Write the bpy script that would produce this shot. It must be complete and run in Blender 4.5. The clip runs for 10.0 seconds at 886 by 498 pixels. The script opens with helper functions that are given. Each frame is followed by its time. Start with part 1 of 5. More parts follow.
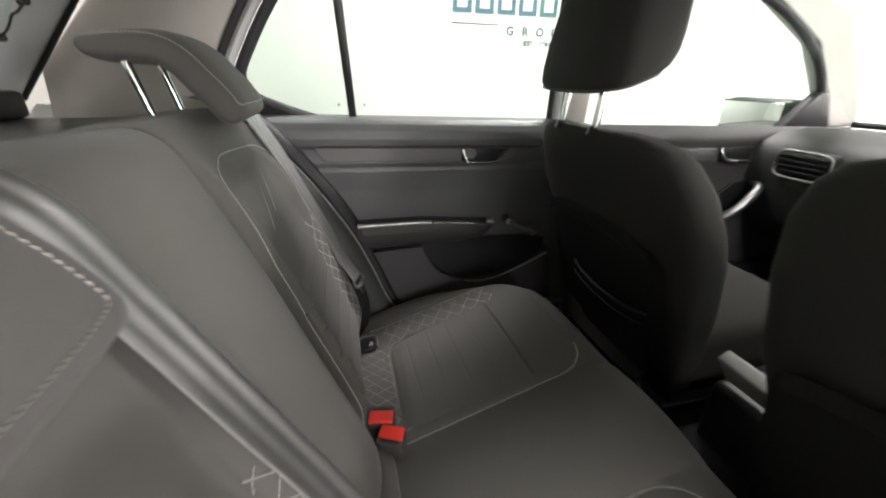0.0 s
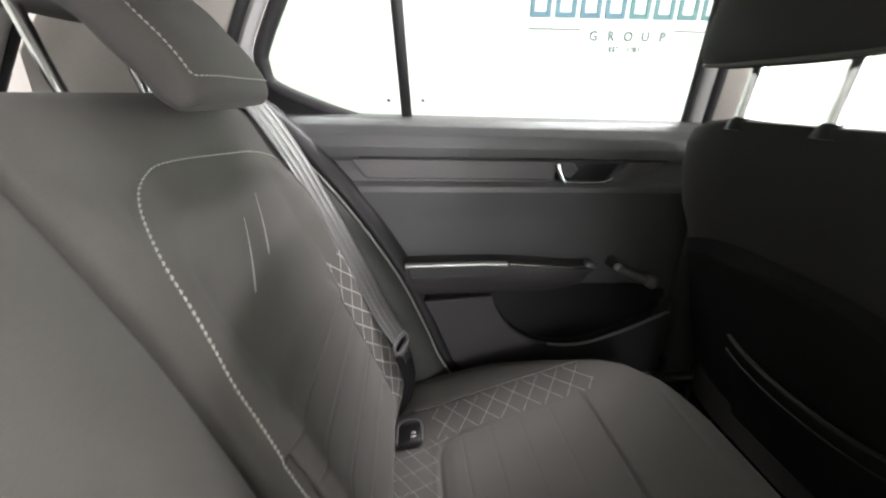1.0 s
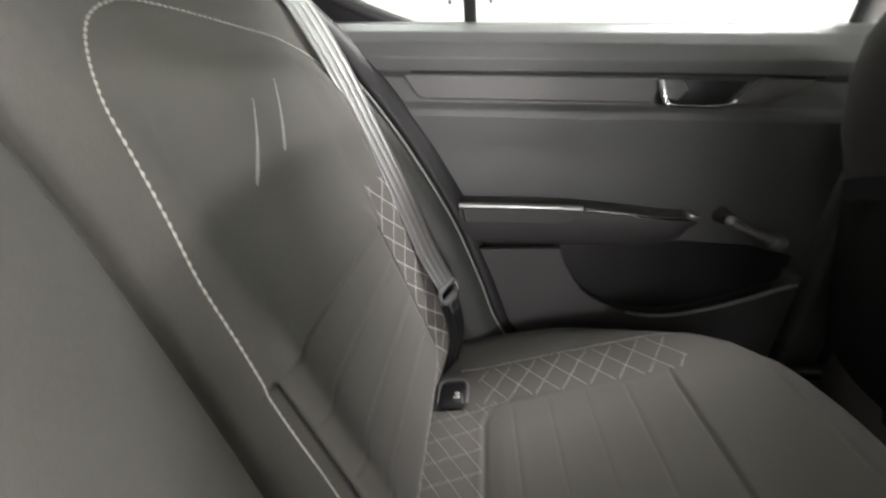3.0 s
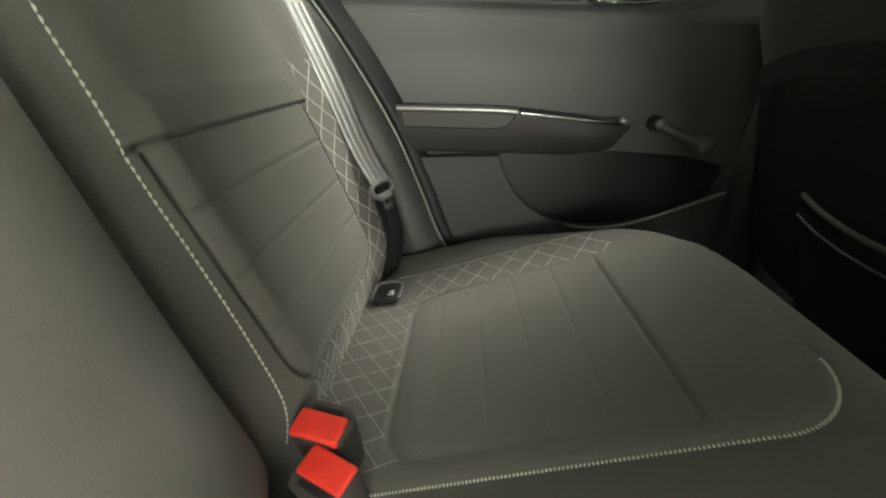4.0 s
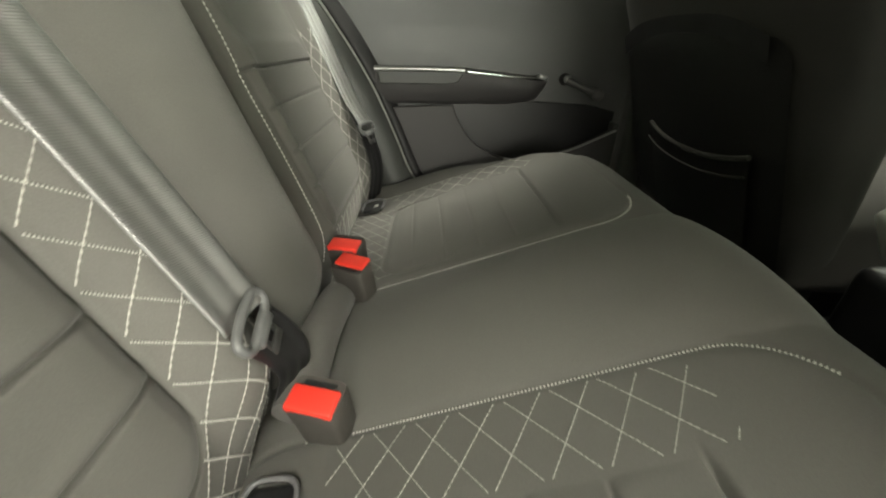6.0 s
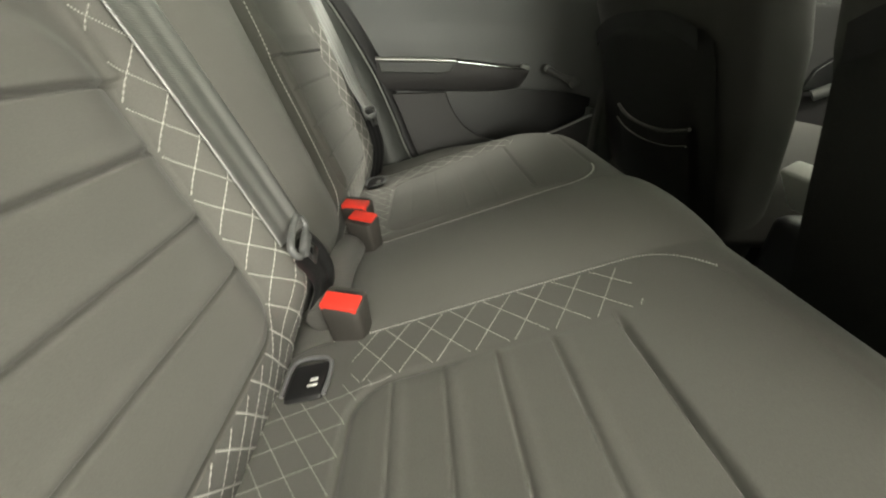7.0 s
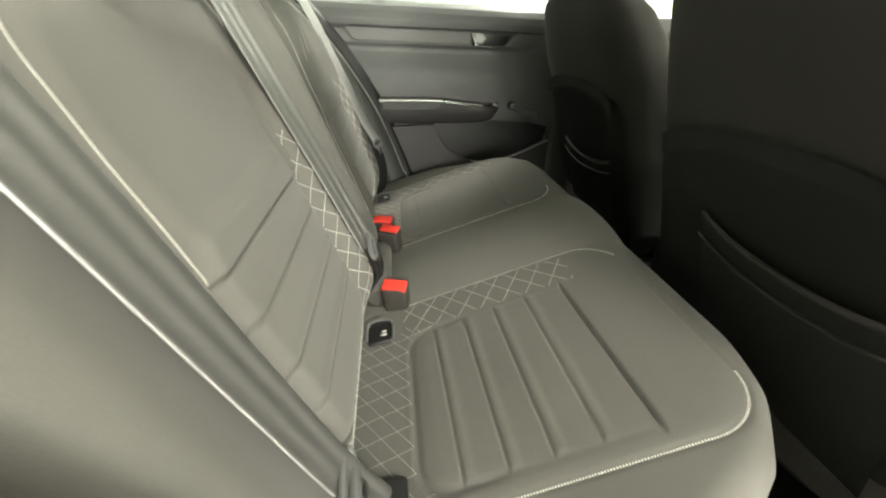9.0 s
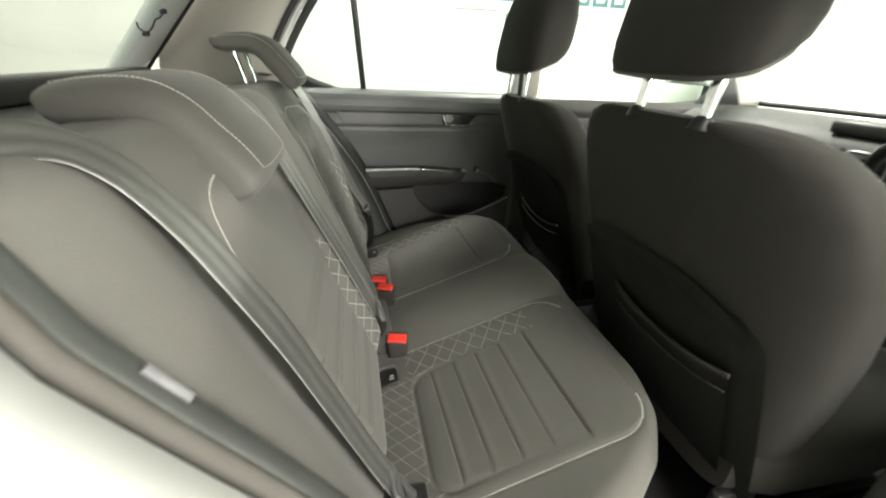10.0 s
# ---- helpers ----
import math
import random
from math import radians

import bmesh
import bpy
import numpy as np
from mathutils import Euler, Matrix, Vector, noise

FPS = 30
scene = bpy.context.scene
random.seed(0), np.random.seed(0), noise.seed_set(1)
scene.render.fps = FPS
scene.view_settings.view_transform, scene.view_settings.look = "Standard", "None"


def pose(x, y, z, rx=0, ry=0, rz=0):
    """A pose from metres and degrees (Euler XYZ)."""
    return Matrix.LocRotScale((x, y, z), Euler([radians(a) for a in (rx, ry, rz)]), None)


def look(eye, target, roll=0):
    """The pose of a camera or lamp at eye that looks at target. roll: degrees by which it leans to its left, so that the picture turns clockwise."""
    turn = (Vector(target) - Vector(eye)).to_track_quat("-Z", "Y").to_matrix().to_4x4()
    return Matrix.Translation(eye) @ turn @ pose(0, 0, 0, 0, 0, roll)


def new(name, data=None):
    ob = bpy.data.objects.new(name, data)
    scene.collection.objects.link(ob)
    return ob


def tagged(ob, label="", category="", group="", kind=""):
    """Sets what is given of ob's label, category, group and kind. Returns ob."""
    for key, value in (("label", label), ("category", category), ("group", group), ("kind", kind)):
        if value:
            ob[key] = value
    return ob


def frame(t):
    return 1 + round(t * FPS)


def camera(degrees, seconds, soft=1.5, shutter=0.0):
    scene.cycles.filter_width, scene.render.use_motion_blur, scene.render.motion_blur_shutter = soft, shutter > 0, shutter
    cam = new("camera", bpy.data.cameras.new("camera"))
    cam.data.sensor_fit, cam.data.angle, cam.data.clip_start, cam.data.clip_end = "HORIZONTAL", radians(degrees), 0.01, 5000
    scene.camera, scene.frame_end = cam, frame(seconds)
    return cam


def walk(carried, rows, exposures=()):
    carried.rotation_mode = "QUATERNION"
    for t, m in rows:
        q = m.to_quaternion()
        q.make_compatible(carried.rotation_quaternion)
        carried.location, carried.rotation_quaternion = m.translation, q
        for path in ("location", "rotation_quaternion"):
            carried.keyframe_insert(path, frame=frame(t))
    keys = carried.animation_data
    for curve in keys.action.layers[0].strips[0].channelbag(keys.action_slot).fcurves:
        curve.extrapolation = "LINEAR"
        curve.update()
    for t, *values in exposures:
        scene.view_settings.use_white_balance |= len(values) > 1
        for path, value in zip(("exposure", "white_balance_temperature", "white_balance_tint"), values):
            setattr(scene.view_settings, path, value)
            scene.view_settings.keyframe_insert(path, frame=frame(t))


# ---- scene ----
cam = camera(98.0, 10.0, 2.1, 0.4)
PATH = [
    (0, (-0.033, -0.411, 1.115), (0.424, 1.358, 0.301), 1.1),
    (0.5, (0.001, -0.230, 1.038), (0.326, 1.586, 0.266), 0.6),
    (1, (0.003, -0.077, 1.053), (0.165, 1.771, 0.306), 0.4),
    (1.5, (-0.035, 0.035, 1.07), (0.066, 1.9, 0.357), 0.6),
    (2, (-0.077, 0.08, 1.103), (-0.024, 1.954, 0.406), 0.3),
    (2.5, (-0.093, 0.087, 1.013), (-0.037, 1.949, 0.284), 0.0),
    (3, (0.025, 0.003, 0.942), (-0.154, 1.8, 0.082), -0.6),
    (4.3, (0.123, -0.078, 0.779), (0.059, 1.701, -0.132), 1.1),
    (4.5, (0.124, -0.097, 0.78), (0.085, 1.674, -0.147), 1.1),
    (5, (0.117, -0.185, 0.789), (0.139, 1.576, -0.158), 1.2),
    (5.5, (0.119, -0.286, 0.78), (0.159, 1.475, -0.168), 0.8),
    (6, (0.132, -0.364, 0.771), (0.188, 1.392, -0.185), 1.0),
    (7.3, (0.127, -0.541, 0.766), (0.22, 1.197, -0.219), 1.0),
    (7.5, (0.121, -0.561, 0.772), (0.228, 1.169, -0.226), 1.2),
    (8, (0.109, -0.632, 0.794), (0.251, 1.09, -0.212), 1.3),
    (8.5, (0.077, -0.712, 0.843), (0.256, 1.009, -0.16), 1.4),
    (9, (0.028, -0.76, 0.922), (0.266, 0.964, -0.063), 1.5),
    (9.5, (-0.013, -0.805, 1.045), (0.295, 0.927, 0.094), 1.4),
    (10, (-0.055, -0.91, 1.13), (0.361, 0.833, 0.241), 1.9),
]
EXPO = [
    (0.0, -0.33, 6400, 18), (0.8, -0.05, 6300, 20), (2.0, 0.35, 6300, 22), (3.0, 0.26, 6400, 18), (4.3, 0.32, 7000, 4),
    (5.5, 0.38, 7000, 4), (7.5, 0.42, 7000, 4), (8.5, 0.68, 7000, 4), (9.0, 0.60, 7000, 4), (9.5, 0.36, 6900, 4), (10.0, 0.10, 6700, 6),
]
walk(cam, [(t, look(eye, target, roll)) for t, eye, target, roll in PATH], EXPO)

# ---- world and lamps: a closed showroom lit by assumed, unseen ceiling panels and windows ----
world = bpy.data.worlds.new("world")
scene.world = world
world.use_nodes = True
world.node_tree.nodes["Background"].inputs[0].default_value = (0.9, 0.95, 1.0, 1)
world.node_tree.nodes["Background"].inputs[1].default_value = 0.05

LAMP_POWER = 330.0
# place, share of the power (fitted to the cabin's brightness) and length
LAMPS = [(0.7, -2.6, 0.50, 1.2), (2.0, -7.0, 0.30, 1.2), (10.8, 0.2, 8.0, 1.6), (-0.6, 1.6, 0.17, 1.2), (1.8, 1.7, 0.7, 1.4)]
# windows added out of view as fill: middle of each and its share of light
FILL_WINDOWS = [(1.0, 0.74), (3.0, 0.54), (8.5, 5.0)]


def unseen_ceiling_lamp(x, y, share, size):
    data = bpy.data.lights.new("unseen_ceiling_lamp", "AREA")
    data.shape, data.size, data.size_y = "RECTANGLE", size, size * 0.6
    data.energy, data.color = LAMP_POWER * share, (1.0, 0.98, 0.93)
    ob = new("unseen_ceiling_lamp", data)
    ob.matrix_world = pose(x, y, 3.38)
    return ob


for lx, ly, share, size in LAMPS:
    unseen_ceiling_lamp(lx, ly, share, size)
for wx, share in FILL_WINDOWS:
    data = bpy.data.lights.new("window_fill", "AREA")
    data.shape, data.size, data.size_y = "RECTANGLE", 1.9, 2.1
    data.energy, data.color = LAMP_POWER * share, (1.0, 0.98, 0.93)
    new("window_fill", data).matrix_world = look((wx, -9.60, 1.6), (wx, 0.0, 1.6))

# ---- materials ----
def material(name, base, rough=0.6, metal=0.0, grain=0.0, grain_size=600.0, stain=0.0, stain_size=6.0,
             bump=0.0, bump_size=800.0, sheen=0.0, coat=0.0, weave=0.0, weave_size=500.0, spec=0.5, vary=0.0):
    m = bpy.data.materials.new(name)
    m.use_nodes = True
    nt = m.node_tree
    n, l = nt.nodes, nt.links
    bs = n["Principled BSDF"]
    bs.inputs["Base Color"].default_value = (*base, 1)
    bs.inputs["Roughness"].default_value = rough
    bs.inputs["Metallic"].default_value = metal
    bs.inputs["Specular IOR Level"].default_value = spec
    if sheen:
        bs.inputs["Sheen Weight"].default_value = sheen
        bs.inputs["Sheen Roughness"].default_value = 0.45
    if coat:
        bs.inputs["Coat Weight"].default_value = coat
        bs.inputs["Coat Roughness"].default_value = 0.08
    tc = n.new("ShaderNodeTexCoord")
    value = None
    for amount, size, detail in ((grain, grain_size, 2.0), (stain, stain_size, 4.0)):
        if not amount:
            continue
        tex = n.new("ShaderNodeTexNoise")
        tex.inputs["Scale"].default_value = size
        tex.inputs["Detail"].default_value = detail
        l.new(tc.outputs["Object"], tex.inputs["Vector"])
        mr = n.new("ShaderNodeMapRange")
        mr.inputs["From Min"].default_value, mr.inputs["From Max"].default_value = 0.3, 0.7
        mr.inputs["To Min"].default_value, mr.inputs["To Max"].default_value = 1 - amount, 1 + amount
        l.new(tex.outputs["Fac"], mr.inputs["Value"])
        if value is None:
            value = mr.outputs["Result"]
        else:
            mul = n.new("ShaderNodeMath")
            mul.operation = "MULTIPLY"
            l.new(value, mul.inputs[0])
            l.new(mr.outputs["Result"], mul.inputs[1])
            value = mul.outputs[0]
    if vary:
        info = n.new("ShaderNodeObjectInfo")
        mr = n.new("ShaderNodeMapRange")
        mr.inputs["To Min"].default_value, mr.inputs["To Max"].default_value = 1 - vary, 1 + vary
        l.new(info.outputs["Random"], mr.inputs["Value"])
        value = mr.outputs["Result"] if value is None else value
    if value is not None:
        sc = n.new("ShaderNodeVectorMath")
        sc.operation = "SCALE"
        sc.inputs[0].default_value = base
        l.new(value, sc.inputs["Scale"])
        l.new(sc.outputs["Vector"], bs.inputs["Base Color"])
        rr = n.new("ShaderNodeMath")
        rr.operation = "MULTIPLY"
        rr.inputs[1].default_value = rough
        l.new(value, rr.inputs[0])
        l.new(rr.outputs[0], bs.inputs["Roughness"])
    height = None
    if bump:
        tex = n.new("ShaderNodeTexNoise")
        tex.inputs["Scale"].default_value = bump_size
        tex.inputs["Detail"].default_value = 3.0
        l.new(tc.outputs["Object"], tex.inputs["Vector"])
        height = tex.outputs["Fac"]
        bp = n.new("ShaderNodeBump")
        bp.inputs["Strength"].default_value, bp.inputs["Distance"].default_value = bump, 0.001
        l.new(height, bp.inputs["Height"])
        l.new(bp.outputs["Normal"], bs.inputs["Normal"])
    if weave:
        wv = n.new("ShaderNodeTexWave")
        wv.wave_type, wv.bands_direction = "BANDS", "DIAGONAL"
        wv.inputs["Scale"].default_value, wv.inputs["Distortion"].default_value = weave_size, 1.5
        l.new(tc.outputs["Object"], wv.inputs["Vector"])
        bp2 = n.new("ShaderNodeBump")
        bp2.inputs["Strength"].default_value, bp2.inputs["Distance"].default_value = weave, 0.0006
        l.new(wv.outputs["Fac"], bp2.inputs["Height"])
        if bump:
            l.new(bp.outputs["Normal"], bp2.inputs["Normal"])
        l.new(bp2.outputs["Normal"], bs.inputs["Normal"])
    return m


def glass_material(name, tint, rough=0.0):
    m = bpy.data.materials.new(name)
    m.use_nodes = True
    nt = m.node_tree
    n, l = nt.nodes, nt.links
    n.remove(n["Principled BSDF"])
    clear = n.new("ShaderNodeBsdfTransparent")
    clear.inputs["Color"].default_value = (*tint, 1)
    gloss = n.new("ShaderNodeBsdfGlossy")
    gloss.inputs["Roughness"].default_value = rough
    facing = n.new("ShaderNodeLayerWeight")
    facing.inputs["Blend"].default_value = 0.5
    fr = n.new("ShaderNodeMath")
    fr.operation = "POWER"
    fr.inputs[1].default_value = 5.0
    l.new(facing.outputs["Facing"], fr.inputs[0])
    low = n.new("ShaderNodeMath")
    low.operation = "MULTIPLY_ADD"
    low.inputs[1].default_value, low.inputs[2].default_value = 0.7, 0.03
    l.new(fr.outputs[0], low.inputs[0])
    mix = n.new("ShaderNodeMixShader")
    l.new(low.outputs[0], mix.inputs["Fac"])
    l.new(clear.outputs["BSDF"], mix.inputs[1])
    l.new(gloss.outputs["BSDF"], mix.inputs[2])
    l.new(mix.outputs["Shader"], n["Material Output"].inputs["Surface"])
    return m


def webbing_material(name, base):
    """Woven belt: fine slanting ribs across, a few broad bands along, by the length map in metres."""
    m = bpy.data.materials.new(name)
    m.use_nodes = True
    nt = m.node_tree
    n, l = nt.nodes, nt.links
    bs = n["Principled BSDF"]
    bs.inputs["Roughness"].default_value = 0.42
    bs.inputs["IOR"].default_value = 2.5
    bs.inputs["Sheen Weight"].default_value = 0.05
    uv = n.new("ShaderNodeUVMap")
    uv.uv_map = "length"
    turn = n.new("ShaderNodeMapping")
    turn.inputs["Rotation"].default_value = (0, 0, math.radians(14))
    l.new(uv.outputs["UV"], turn.inputs["Vector"])
    rib = n.new("ShaderNodeTexWave")
    rib.wave_type, rib.bands_direction = "BANDS", "Y"
    rib.inputs["Scale"].default_value, rib.inputs["Distortion"].default_value = 170.0, 0.3
    l.new(turn.outputs["Vector"], rib.inputs["Vector"])
    band = n.new("ShaderNodeTexWave")
    band.wave_type, band.bands_direction = "BANDS", "X"
    band.inputs["Scale"].default_value, band.inputs["Distortion"].default_value = 16.0, 0.3
    l.new(uv.outputs["UV"], band.inputs["Vector"])
    a = n.new("ShaderNodeMath")
    a.operation = "MULTIPLY_ADD"
    a.inputs[1].default_value, a.inputs[2].default_value = 0.55, 0.62
    l.new(rib.outputs["Fac"], a.inputs[0])
    b = n.new("ShaderNodeMath")
    b.operation = "MULTIPLY_ADD"
    b.inputs[1].default_value, b.inputs[2].default_value = 0.70, 0.65
    l.new(band.outputs["Fac"], b.inputs[0])
    c = n.new("ShaderNodeMath")
    c.operation = "MULTIPLY"
    l.new(a.outputs[0], c.inputs[0])
    l.new(b.outputs[0], c.inputs[1])
    sc = n.new("ShaderNodeVectorMath")
    sc.operation = "SCALE"
    sc.inputs[0].default_value = base
    l.new(c.outputs[0], sc.inputs["Scale"])
    l.new(sc.outputs["Vector"], bs.inputs["Base Color"])
    bp = n.new("ShaderNodeBump")
    bp.inputs["Strength"].default_value, bp.inputs["Distance"].default_value = 0.5, 0.0005
    l.new(rib.outputs["Fac"], bp.inputs["Height"])
    l.new(bp.outputs["Normal"], bs.inputs["Normal"])
    return m


FABRIC = material("seat_cloth", (0.110, 0.107, 0.098), 0.8, grain=0.10, grain_size=900, stain=0.07, stain_size=5,
                  bump=0.25, bump_size=1300, sheen=0.12, weave=0.06, weave_size=330, spec=0.25)
FABRIC_BOLSTER = material("bolster_cloth", (0.105, 0.101, 0.094), 0.72, grain=0.08, grain_size=700, stain=0.06, stain_size=4,
                          bump=0.25, bump_size=900, sheen=0.12, spec=0.3)
# same cloth as the rear bench, darkened for the shade on the front seats
FABRIC_FRONT_SHADED = material("front_seat_cloth_shaded", (0.038, 0.0368, 0.0335), 0.85, grain=0.10, grain_size=800, stain=0.08, stain_size=5,
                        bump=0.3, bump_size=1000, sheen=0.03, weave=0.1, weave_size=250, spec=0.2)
POCKET_BOARD = material("seat_back_board", (0.013, 0.0133, 0.0122), 0.6, grain=0.12, grain_size=500, bump=0.3, bump_size=700, spec=0.25)
DOOR_SOFT = material("door_trim_plastic", (0.104, 0.108, 0.107), 0.36, grain=0.08, grain_size=900, stain=0.08, stain_size=4, bump=0.35, bump_size=900)
DOOR_DECOR = material("door_decor_strip", (0.12, 0.119, 0.118), 0.42, grain=0.06, grain_size=900, stain=0.05, bump=0.2, bump_size=700)
DOOR_HARD = material("door_hard_plastic", (0.054, 0.052, 0.053), 0.55, grain=0.1, grain_size=700, stain=0.1, stain_size=6, bump=0.35, bump_size=900)
TRIM_DARK = material("side_trim_plastic", (0.052, 0.055, 0.052), 0.45, grain=0.08, grain_size=600, stain=0.08, bump=0.3, bump_size=800)
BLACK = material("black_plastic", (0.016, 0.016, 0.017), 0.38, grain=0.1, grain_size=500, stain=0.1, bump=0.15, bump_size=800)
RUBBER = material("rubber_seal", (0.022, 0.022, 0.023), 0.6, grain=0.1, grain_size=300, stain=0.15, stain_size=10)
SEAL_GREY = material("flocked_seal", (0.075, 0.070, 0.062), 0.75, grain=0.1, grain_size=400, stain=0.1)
SEAL_HIGHLIGHT = material("seal_lip_highlight", (0.30, 0.31, 0.29), 0.28, grain=0.05, grain_size=500, stain=0.08)
CARPET = material("cabin_carpet", (0.008, 0.008, 0.008), 0.95, grain=0.35, grain_size=350, stain=0.2, stain_size=8, bump=0.8, bump_size=500)
CHROME = material("chrome", (0.75, 0.75, 0.76), 0.12, 1.0, stain=0.08, stain_size=20)
TONGUE = material("tongue_plastic", (0.11, 0.112, 0.112), 0.4, grain=0.06, grain_size=900, stain=0.06)
LADDER = material("ladder_thread", (0.36, 0.355, 0.33), 0.8, grain=0.15, grain_size=1500)
# flat black for the shade in the gap above the seat boards
GAP_SHADE = material("gap_shade_black", (0.007, 0.007, 0.007), 0.9, stain=0.1)
LATCH = material("latch_steel", (0.16, 0.16, 0.16), 0.3, 0.9, stain=0.1, stain_size=40)
SCUFF = material("scuffed_cloth", (0.34, 0.34, 0.34), 0.45, grain=0.3, grain_size=700)
SATIN = material("satin_silver", (0.42, 0.42, 0.42), 0.32, 0.85, grain=0.05, grain_size=900, stain=0.06)
THREAD = material("pale_thread", (0.46, 0.445, 0.41), 0.8, grain=0.15, grain_size=1500)
THREAD_FINE = material("quilt_thread", (0.62, 0.61, 0.57), 0.8, grain=0.15, grain_size=1500)
TYRE = material("tyre_rubber", (0.02, 0.02, 0.021), 0.7, grain=0.1, grain_size=200, stain=0.15, stain_size=12)
RED = material("red_plastic", (0.80, 0.045, 0.03), 0.4, grain=0.05, grain_size=800, stain=0.08, stain_size=40, bump=0.15, bump_size=900)
BUCKLE_GREY = material("buckle_plastic", (0.058, 0.053, 0.048), 0.6, grain=0.1, grain_size=900, stain=0.1, stain_size=20, bump=0.4, bump_size=1200)
WEBBING = webbing_material("belt_webbing", (0.062, 0.061, 0.058))
PAINT = material("white_car_paint", (0.52, 0.53, 0.52), 0.3, grain=0.02, grain_size=900, stain=0.03, coat=0.6)
PILLAR_TRIM = material("pillar_trim_cloth", (0.44, 0.42, 0.38), 0.8, grain=0.06, grain_size=600, stain=0.05, bump=0.3, bump_size=700)
LINING = material("roof_lining_cloth", (0.62, 0.60, 0.55), 0.9, grain=0.05, grain_size=700, stain=0.04, bump=0.3, bump_size=700)
GLASS = glass_material("car_glass", (0.87, 0.95, 0.91))
MIRROR = material("mirror_glass", (0.9, 0.9, 0.9), 0.02, 1.0)
WALL = material("showroom_wall_paint", (0.64, 0.635, 0.60), 0.85, grain=0.02, grain_size=80, stain=0.03, stain_size=0.8, bump=0.1, bump_size=120)
CEILING = material("ceiling_tile_paint", (0.80, 0.80, 0.78), 0.9, grain=0.03, grain_size=60, stain=0.03, stain_size=1.0, bump=0.1, bump_size=100)
FLOOR = material("showroom_floor_tile", (0.22, 0.215, 0.205), 0.25, grain=0.06, grain_size=90, stain=0.06, stain_size=1.2, coat=0.2)
SIGN_TEAL = material("sign_teal", (0.045, 0.115, 0.13), 0.5, grain=0.03, grain_size=60)
SIGN_BLUE = material("sign_blue", (0.045, 0.105, 0.15), 0.5, grain=0.03, grain_size=60)
SIGN_GREY = material("sign_grey", (0.09, 0.105, 0.11), 0.5, grain=0.03, grain_size=60)
LABEL_WHITE = material("white_label_print", (0.75, 0.75, 0.73), 0.5, grain=0.03)
SILVER_TAG = material("satin_grey_tag", (0.14, 0.14, 0.145), 0.4, grain=0.05, grain_size=500, stain=0.08)
CONSOLE = material("pale_grey_plastic", (0.46, 0.47, 0.44), 0.5, grain=0.08, grain_size=500, stain=0.08, bump=0.2)
DASH = material("dashboard_plastic", (0.040, 0.043, 0.041), 0.6, grain=0.08, grain_size=600, stain=0.06, bump=0.4, bump_size=700)

# ---- mesh tools ----
def link_part(name, data, mat, parent=None, label="", smooth=True):
    if isinstance(data, bmesh.types.BMesh):
        me = bpy.data.meshes.new(name)
        bmesh.ops.recalc_face_normals(data, faces=data.faces)
        data.to_mesh(me)
        data.free()
    else:
        me = data
    if not me.materials:
        me.materials.append(mat)
    if smooth:
        me.polygons.foreach_set("use_smooth", [len(f.vertices) < 5 for f in me.polygons])
    ob = new(name, me)
    if parent is not None:
        ob.parent = parent
        ob.matrix_parent_inverse = parent.matrix_world.inverted()
    if label:
        ob["label"] = label
    return ob


part = link_part


def thing(name, label, category, at=(0, 0, 0), group="", kind=""):
    e = new(name)
    e.empty_display_size = 0.05
    e.location = at
    bpy.context.view_layer.update()
    return tagged(e, label, category, group, kind)


def mesh_from(verts, faces, name="mesh"):
    me = bpy.data.meshes.new(name)
    me.from_pydata([tuple(float(c) for c in v) for v in verts], [], faces)
    me.update()
    return me


def grid_mesh(P, closed=False):
    """P: rows x columns x 3. closed: columns run round."""
    r, c = P.shape[:2]
    k = c if closed else c - 1
    i, j = np.meshgrid(np.arange(r - 1), np.arange(k), indexing="ij")
    j2 = (j + 1) % c
    f = np.stack([i * c + j, i * c + j2, (i + 1) * c + j2, (i + 1) * c + j], -1).reshape(-1, 4)
    return mesh_from(P.reshape(-1, 3), f.tolist())


def loft(rings, caps=True):
    P = np.array(rings, float)
    r, c = P.shape[:2]
    faces = []
    for i in range(r - 1):
        for j in range(c):
            j2 = (j + 1) % c
            faces.append((i * c + j, i * c + j2, (i + 1) * c + j2, (i + 1) * c + j))
    if caps:
        P = np.concatenate([P, P[:1], P[-1:]], 0)
        faces.append(tuple(r * c + j for j in range(c))[::-1])
        faces.append(tuple((r + 1) * c + j for j in range(c)))
    bm = bmesh.new()
    vs = [bm.verts.new(v) for v in P.reshape(-1, 3)]
    for f in faces:
        bm.faces.new([vs[q] for q in f])
    return bm


def soft_box(lo, hi, r=0.004, seg=2):
    bm = bmesh.new()
    bmesh.ops.create_cube(bm, size=1)
    lo, hi = Vector(lo), Vector(hi)
    for v in bm.verts:
        v.co = Vector([(lo[k] + hi[k]) / 2 + v.co[k] * (hi[k] - lo[k]) for k in range(3)])
    if r:
        bmesh.ops.bevel(bm, geom=bm.edges[:], offset=r, segments=seg, profile=0.5, affect="EDGES")
    return bm


def turned(bm, m):
    bmesh.ops.transform(bm, matrix=m, verts=bm.verts)
    return bm


